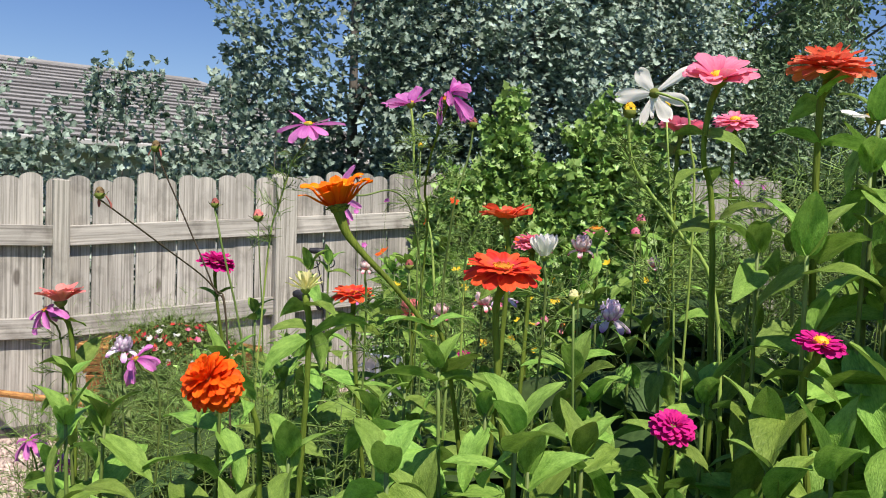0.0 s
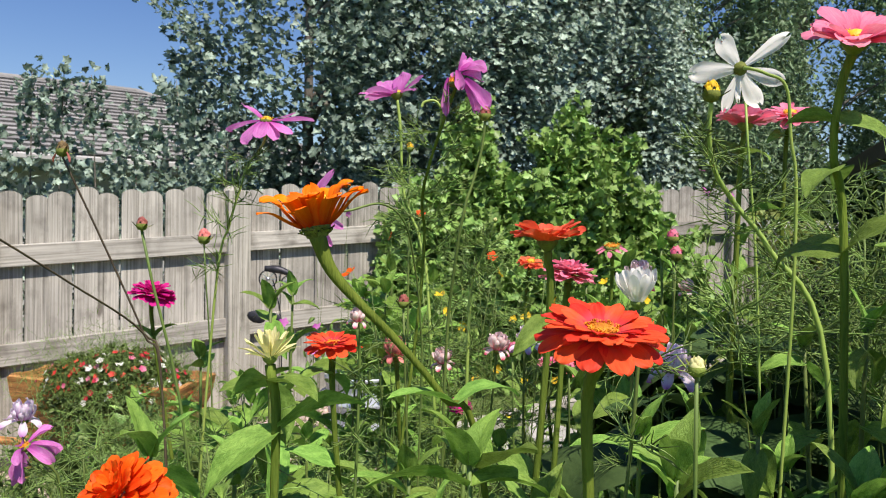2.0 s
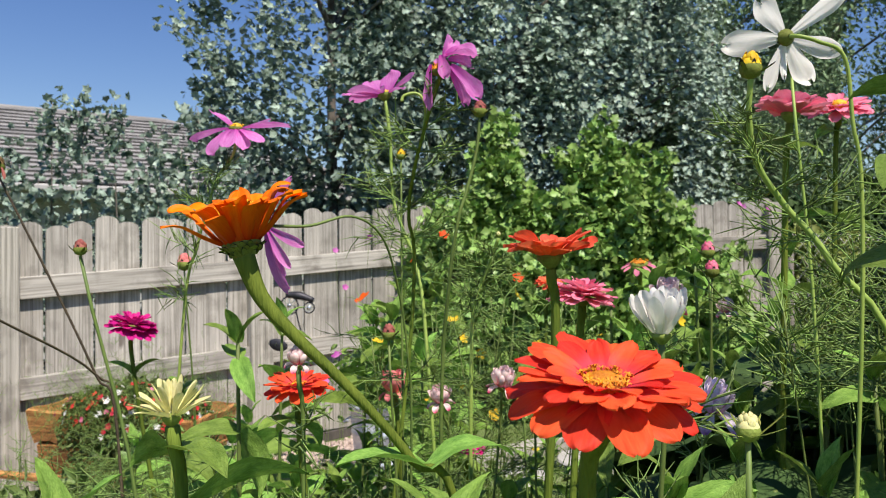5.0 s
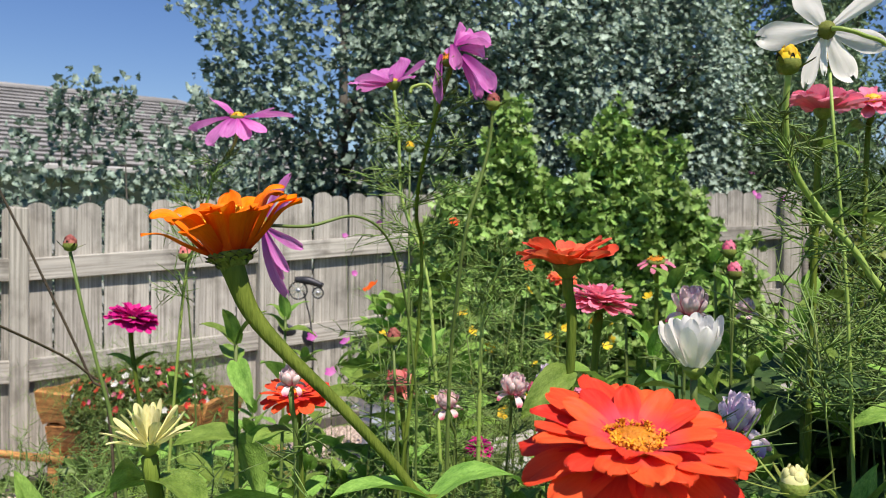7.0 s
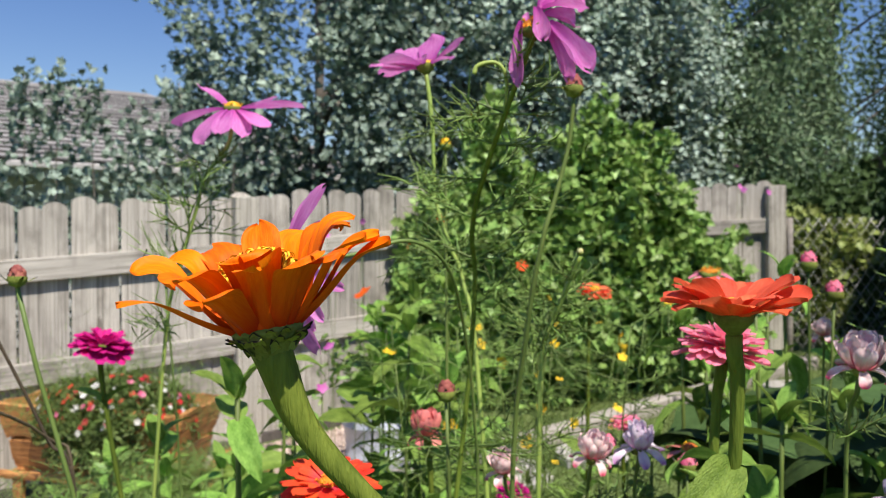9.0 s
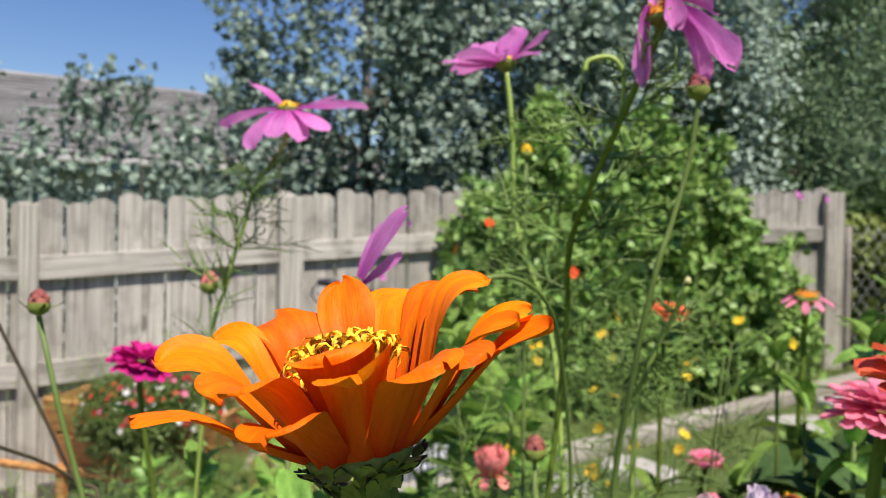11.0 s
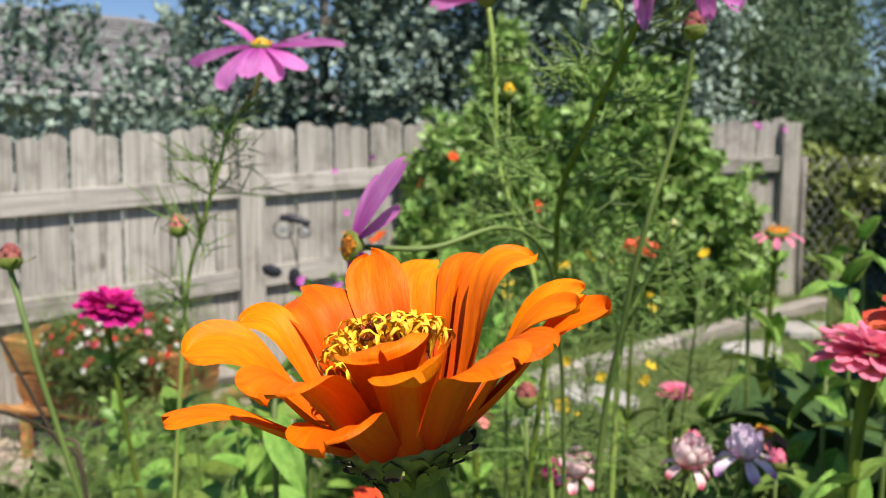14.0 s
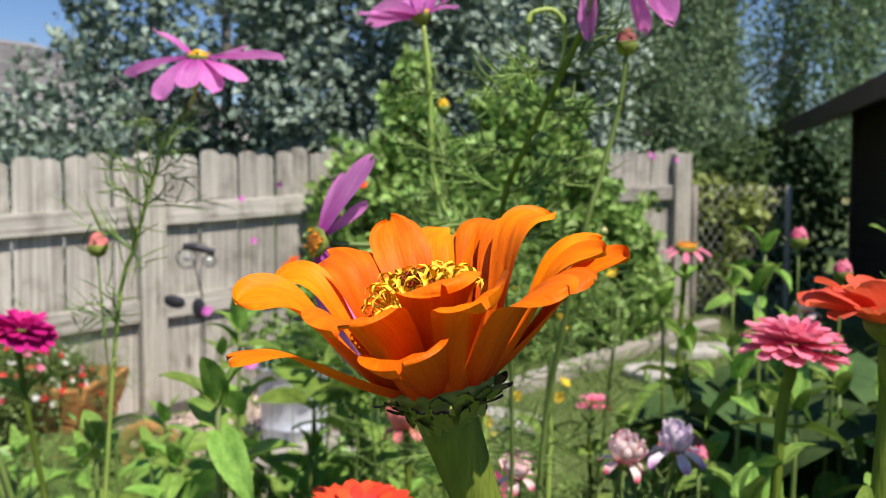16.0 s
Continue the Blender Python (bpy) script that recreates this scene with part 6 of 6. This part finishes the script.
SIDE_SHOOTS = [(0.50, 1.92, 1.26), (0.66, 2.02, 1.30), (0.40, 2.12, 1.18), (0.78, 1.85, 1.34), (-0.02, 2.62, 1.0), (0.06, 2.85, 1.10), (-0.36, 2.75, 1.06), (0.55, 2.4, 1.06), (0.8, 2.3, 1.3), (0.7, 1.5, 1.3), (-0.6, 1.2, 1.05),
               (0.2, 2.3, 1.05), (0.68, 1.04, 1.50), (0.5, 1.8, 1.42), (0.60, 1.95, 1.45), (0.44, 1.95, 1.38), (0.68, 1.85, 1.46), (0.40, 1.75, 1.33), (0.56, 1.66, 1.38), (0.20, 1.62, 1.18), (0.34, 1.5, 1.16), (0.02, 1.72, 1.12)]
INNER_SHOOTS = [(0.48, 1.36, 1.22), (0.62, 1.42, 1.34), (0.02, 2.35, 1.34), (0.12, 2.15, 1.28), (-0.07, 2.6, 1.24), (0.2, 2.5, 1.25), (-0.2, 2.3, 1.1), (0.3, 2.2, 1.05), (-0.3, 2.5, 1.06), (0.1, 2.75, 1.15), (-0.03, 2.72, 1.33),
                (-0.24, 2.92, 1.15), (0.08, 2.62, 1.37), (0.0, 2.98, 1.30), (-0.30, 3.08, 1.0), (0.12, 2.88, 1.38), (0.22, 2.75, 1.34), (0.06, 2.45, 1.26)]
TALL_SHOOTS = [(-0.077, 1.608, 1.37), (0.527, 1.06, 1.43), (0.570, 1.10, 1.52), (0.60, 1.13, 1.58), (0.505, 1.13, 1.43), (0.62, 1.02, 1.46), (-0.13, 1.95, 1.36), (-0.24, 1.92, 1.26), (0.70, 1.14, 1.46), (0.60, 1.10, 1.38)]
SHOOTS = BACK_SHOOTS + FRONT_SHOOTS + SIDE_SHOOTS + INNER_SHOOTS + TALL_SHOOTS
picker = random.Random(12)
for k in range(44):
    x, y = -0.42 + 1.12 * (k % 11) / 10 + picker.uniform(-0.05, 0.05), 0.80 + 0.17 * (k // 11) + picker.uniform(-0.06, 0.06)
    top = 1.17 + 0.08 * (y - 0.8) / 0.5 + (0.12 if x > 0.45 else 0.0) - (0.08 if x < -0.3 else 0) + picker.uniform(-0.06, 0.06)
    if x < -0.30 and y < 1.15:
        continue
    if -0.24 < x < 0.04 and y < 1.16:
        top = min(top, 1.10)
    if 0.40 < x < 0.60 and y < 1.05:
        top = min(top, 1.24)
    if 0.36 < x < 0.52 and y >= 1.05:
        top = min(top, 1.27)
    SHOOTS.append((x, y, min(top, 1.22) if -0.2 < x < 0.3 and y < 1.1 else top))
for i, (x, y, top) in enumerate(SHOOTS):
    zinnia_shoot(x, y, top, 200 + i, 0.16 if x > 0.45 and y < 1.1 else 0.13 if y < 1.3 else 0.13 if y > 2.1 and x < 0.35 else 0.10, 4 if x > 0.45 and y < 1.1 or -0.2 < x < 0.06 and y > 2.2 else 6, 0.17 if -0.2 < x < 0.06 and y > 2.2 else 0.45, 1.1 if x > 0.40 and y < 1.3 else 0.8 if y < 1.3 else 1.1 if (x > 0.35 and y < 2.1) or -0.1 < x < -0.05 and 1.6 < y < 1.62 else 0.45)


def cosmos_bush(x, y, top, seed, wide=0.16, low=0.55, fat=0.0008, bend=0.22):
    """Branching thin stems with feathery leaves of fine needles."""
    r = np.random.default_rng(seed)
    root = thing("cosmos_bush", (x, y, ground_z(x, y) + 0.03), "feathery green cosmos foliage", "plant", "feathery plants in the bed")
    h = top - root.location.z
    starts, ways, lens = [], [], []
    for b in range(4):
        a = b * 1.57 + r.uniform(0, 1)
        ex, ey = wide * math.cos(a) * r.uniform(0.3, 1), wide * math.sin(a) * r.uniform(0.3, 1)
        hb = h * r.uniform(0.86, 1.0)
        pts = [Vector((0, 0, -0.03)), Vector((ex * 0.25, ey * 0.25, hb * 0.45)), Vector((ex * 0.7, ey * 0.7, hb * 0.8)), Vector((ex, ey, hb))]
        part("stem", tube("stem", pts, [0.0022, 0.0009], M_STEM, 5, 4), root)
        line = smooth_line(pts, 10)
        for k in range(9):
            f = low + (1 - low) * k / 8
            p = np.array(line[int(f * (len(line) - 1))])
            a0 = r.uniform(0, 3.1)
            for s in range(2):
                b0 = a0 + s * 3.1 + r.normal(0, 0.3)
                w = np.array((math.cos(b0), math.sin(b0), r.uniform(-0.15, 0.9)))
                w /= np.linalg.norm(w)
                n = 5
                length = r.uniform(0.06, 0.11)
                side = np.cross(w, r.normal(size=3))
                side /= np.linalg.norm(side)
                starts.append(p)
                ways.append(w)
                lens.append(length)
                for q in range(n):
                    g = 0.25 + 0.7 * q / n
                    starts.append(p + w * length * g)
                    ways.append(w + side * (1 if q % 2 else -1) * 0.6 + r.normal(0, 0.45, 3))
                    lens.append(length * 0.5 * (1.15 - 0.5 * g))
    part("foliage", threads("foliage", starts, ways, lens, fat, M_FEATHER, bend), root)


FAR_BUSHES = [(-1.10, 4.62, 0.50), (-0.92, 4.5, 0.58), (-1.00, 4.25, 0.62), (-0.88, 4.15, 0.66), (-0.75, 4.3, 0.62), (-0.66, 4.0, 0.68), (-0.5, 3.2, 0.86), (-0.60, 3.35, 0.8), (-0.38, 3.5, 0.74), (-0.62, 3.0, 0.92), (-0.44, 3.7, 0.74), (-0.95, 3.3, 0.52), (-1.1, 3.4, 0.46), (-0.85, 3.6, 0.5), (-0.45, 2.8, 1.0), (-0.1, 2.9, 0.78), (-0.7, 2.8, 1.0), (0.15, 2.95, 0.95), (0.3, 3.0, 0.95), (-0.6, 3.0, 0.95), (-0.3, 2.9, 0.85), (-0.8, 2.6, 1.0), (0.60, 1.46, 1.50), (0.66, 1.58, 1.50), (0.76, 1.45, 1.46),
              (0.86, 1.62, 1.48), (0.98, 1.8, 1.5), (0.06, 1.62, 1.22), (-0.06, 1.55, 1.20), (-0.2, 1.65, 1.20), (-0.34, 1.75, 1.20), (-0.5, 1.85, 1.18), (-0.64, 1.7, 1.12), (0.12, 1.85, 1.20), (0.28, 1.9, 1.18)]
NEAR_BUSHES = [(-0.1, 1.95, 1.08), (-0.28, 2.1, 1.1), (-0.5, 2.2, 1.14), (-0.7, 2.1, 1.10), (0.12, 2.0, 1.42), (0.22, 2.15, 1.38), (0.02, 2.2, 1.02), (-0.2, 2.4, 0.98), (-0.45, 2.5, 1.10), (0.3, 2.45, 0.96), (0.68, 1.75, 1.45),
               (-0.78, 2.4, 1.05), (-0.15, 2.7, 0.85), (0.1, 2.5, 1.35), (0.42, 2.8, 0.84), (0.70, 1.52, 1.60), (0.80, 1.36, 1.55), (0.30, 2.05, 1.45)]
BUSHES = FAR_BUSHES + NEAR_BUSHES
for i, (x, y, top) in enumerate(BUSHES):
    near = x > 0.36 and y < 1.85
    cosmos_bush(x, y, top, 300 + i, 0.12 if near else 0.16, low=0.92 if near else 0.68, fat=0.0011 if near else 0.0009, bend=0.5 if near else 0.25)


def squash_plant(x, y, top, seed):
    """A few broad dark leaves on bare stalks."""
    r = random.Random(seed)
    root = thing("squash_plant", (x, y, ground_z(x, y) + 0.03), "broad squash leaves with deep shade put into their dark green", "plant")
    h = top - root.location.z
    for k in range(7):
        a = k * 0.9 + r.uniform(-0.3, 0.3)
        d, z = r.uniform(0.06, 0.2), h * r.uniform(0.82, 1.0)
        ex, ey = d * math.cos(a), d * math.sin(a)
        part("stalk", tube("stalk", [(0, 0, 0), (ex * 0.5, ey * 0.5, z * 0.6), (ex, ey, z)], [0.006, 0.003], M_STEM, 6, 4), root)
        verts, faces, rad = [(0, 0, 0)], [], r.uniform(0.07, 0.11)
        n = 20
        for ring, f in ((1, 0.5), (2, 1.0)):
            for i in range(n):
                t = 2 * math.pi * i / n
                q = rad * f * (1 + 0.10 * math.cos(5 * t) + (-0.35 if i == 0 else 0))
                verts.append((q * math.cos(t), q * math.sin(t), 0.012 * f * math.sin(3 * t + k) - 0.02 * f * f))
        for i in range(n):
            j = (i + 1) % n
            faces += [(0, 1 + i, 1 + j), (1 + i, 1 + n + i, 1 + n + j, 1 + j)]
        part("leaf", mesh_of("leaf", verts, faces, M_SQUASH_SHADED), root, Matrix.Translation((ex, ey, z)) @ Matrix.Rotation(a, 4, "Z") @ Matrix.Rotation(r.uniform(-0.5, 0.6), 4, "Y") @ Matrix.Rotation(r.uniform(-0.4, 0.4), 4, "X"))


# dark-coloured leaves added low in the bed as a shadowy background
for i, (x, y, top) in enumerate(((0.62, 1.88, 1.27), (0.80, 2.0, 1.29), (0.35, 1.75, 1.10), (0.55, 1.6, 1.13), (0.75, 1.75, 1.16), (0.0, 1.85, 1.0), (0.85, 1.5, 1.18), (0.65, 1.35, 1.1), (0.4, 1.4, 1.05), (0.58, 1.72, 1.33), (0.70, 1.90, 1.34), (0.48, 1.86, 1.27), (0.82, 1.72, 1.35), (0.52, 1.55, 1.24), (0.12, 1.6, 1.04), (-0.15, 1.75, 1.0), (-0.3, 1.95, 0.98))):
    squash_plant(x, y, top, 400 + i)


def small_bloomer(name, place, blooms, mat, label, seed, dia=0.03, spread=(0.12, 0.1, 0.1)):
    """A thin branching plant with small flat flowers."""
    r = np.random.default_rng(seed)
    root = thing(name, (place[0], place[1], ground_z(place[0], place[1]) + 0.02), label, "flowers")
    h = place[2] - root.location.z
    me = small_flower_mesh("bloom", mat, dia)
    for k in range(blooms):
        x, y, z = r.normal(0, 1, 3) * spread
        part("stem", tube("stem", [(0, 0, -0.03), (x * 0.4, y * 0.4, h * 0.6), (x, y, h + z)], [0.002, 0.001], M_STEM, 5, 3), root)
        d = Vector(r.normal(0, 0.5, 3)) + Vector((0, -0.7, 0.7))
        part("bloom", me, root, Matrix.Translation((x, y, h + z)) @ d.to_track_quat("Z", "Y").to_matrix().to_4x4())


for i, (p, n) in enumerate((((0.57, 3.3, 1.21), 4), ((0.316, 2.43, 1.352), 2), ((0.185, 2.6, 1.21), 5), ((0.229, 2.5, 1.253), 2), ((0.69, 2.9, 1.18), 4), ((0.30, 3.0, 1.0), 4))):
    small_bloomer("coreopsis", p, n, P_YELLOW, "small yellow daisy-like flowers on thin stems", 500 + i)
small_bloomer("coreopsis", (1.06, 6.40, 0.90), 3, P_YELLOW, "yellow flowers in front of the hop vine", 511, 0.055, (0.12, 0.02, 0.015))
for i, p in enumerate(((0.010, 4.9, 1.469), (0.171, 5.13, 1.623), (0.538, 4.65, 1.395), (-0.1, 3.3, 1.35))):
    small_bloomer("tithonia", p, 1, P_FIRE, "small orange flower on a long thin stem", 520 + i, 0.062, (0.01, 0.01, 0.01))
for i, p in enumerate(((2.85, 7.9, 1.98), (3.05, 7.95, 1.95), (-0.45, 4.8, 1.02), (-0.388, 5.15, 1.55), (-0.294, 5.15, 1.60), (-0.403, 5.0, 1.30), (-0.177, 3.0, 1.165))):
    small_bloomer("cosmos", p, 2 if i < 3 else 1, P_VIOLET, "distant violet-pink cosmos flowers near the fence", 540 + i, 0.06 if i < 3 else 0.036, (0.06, 0.05, 0.05))
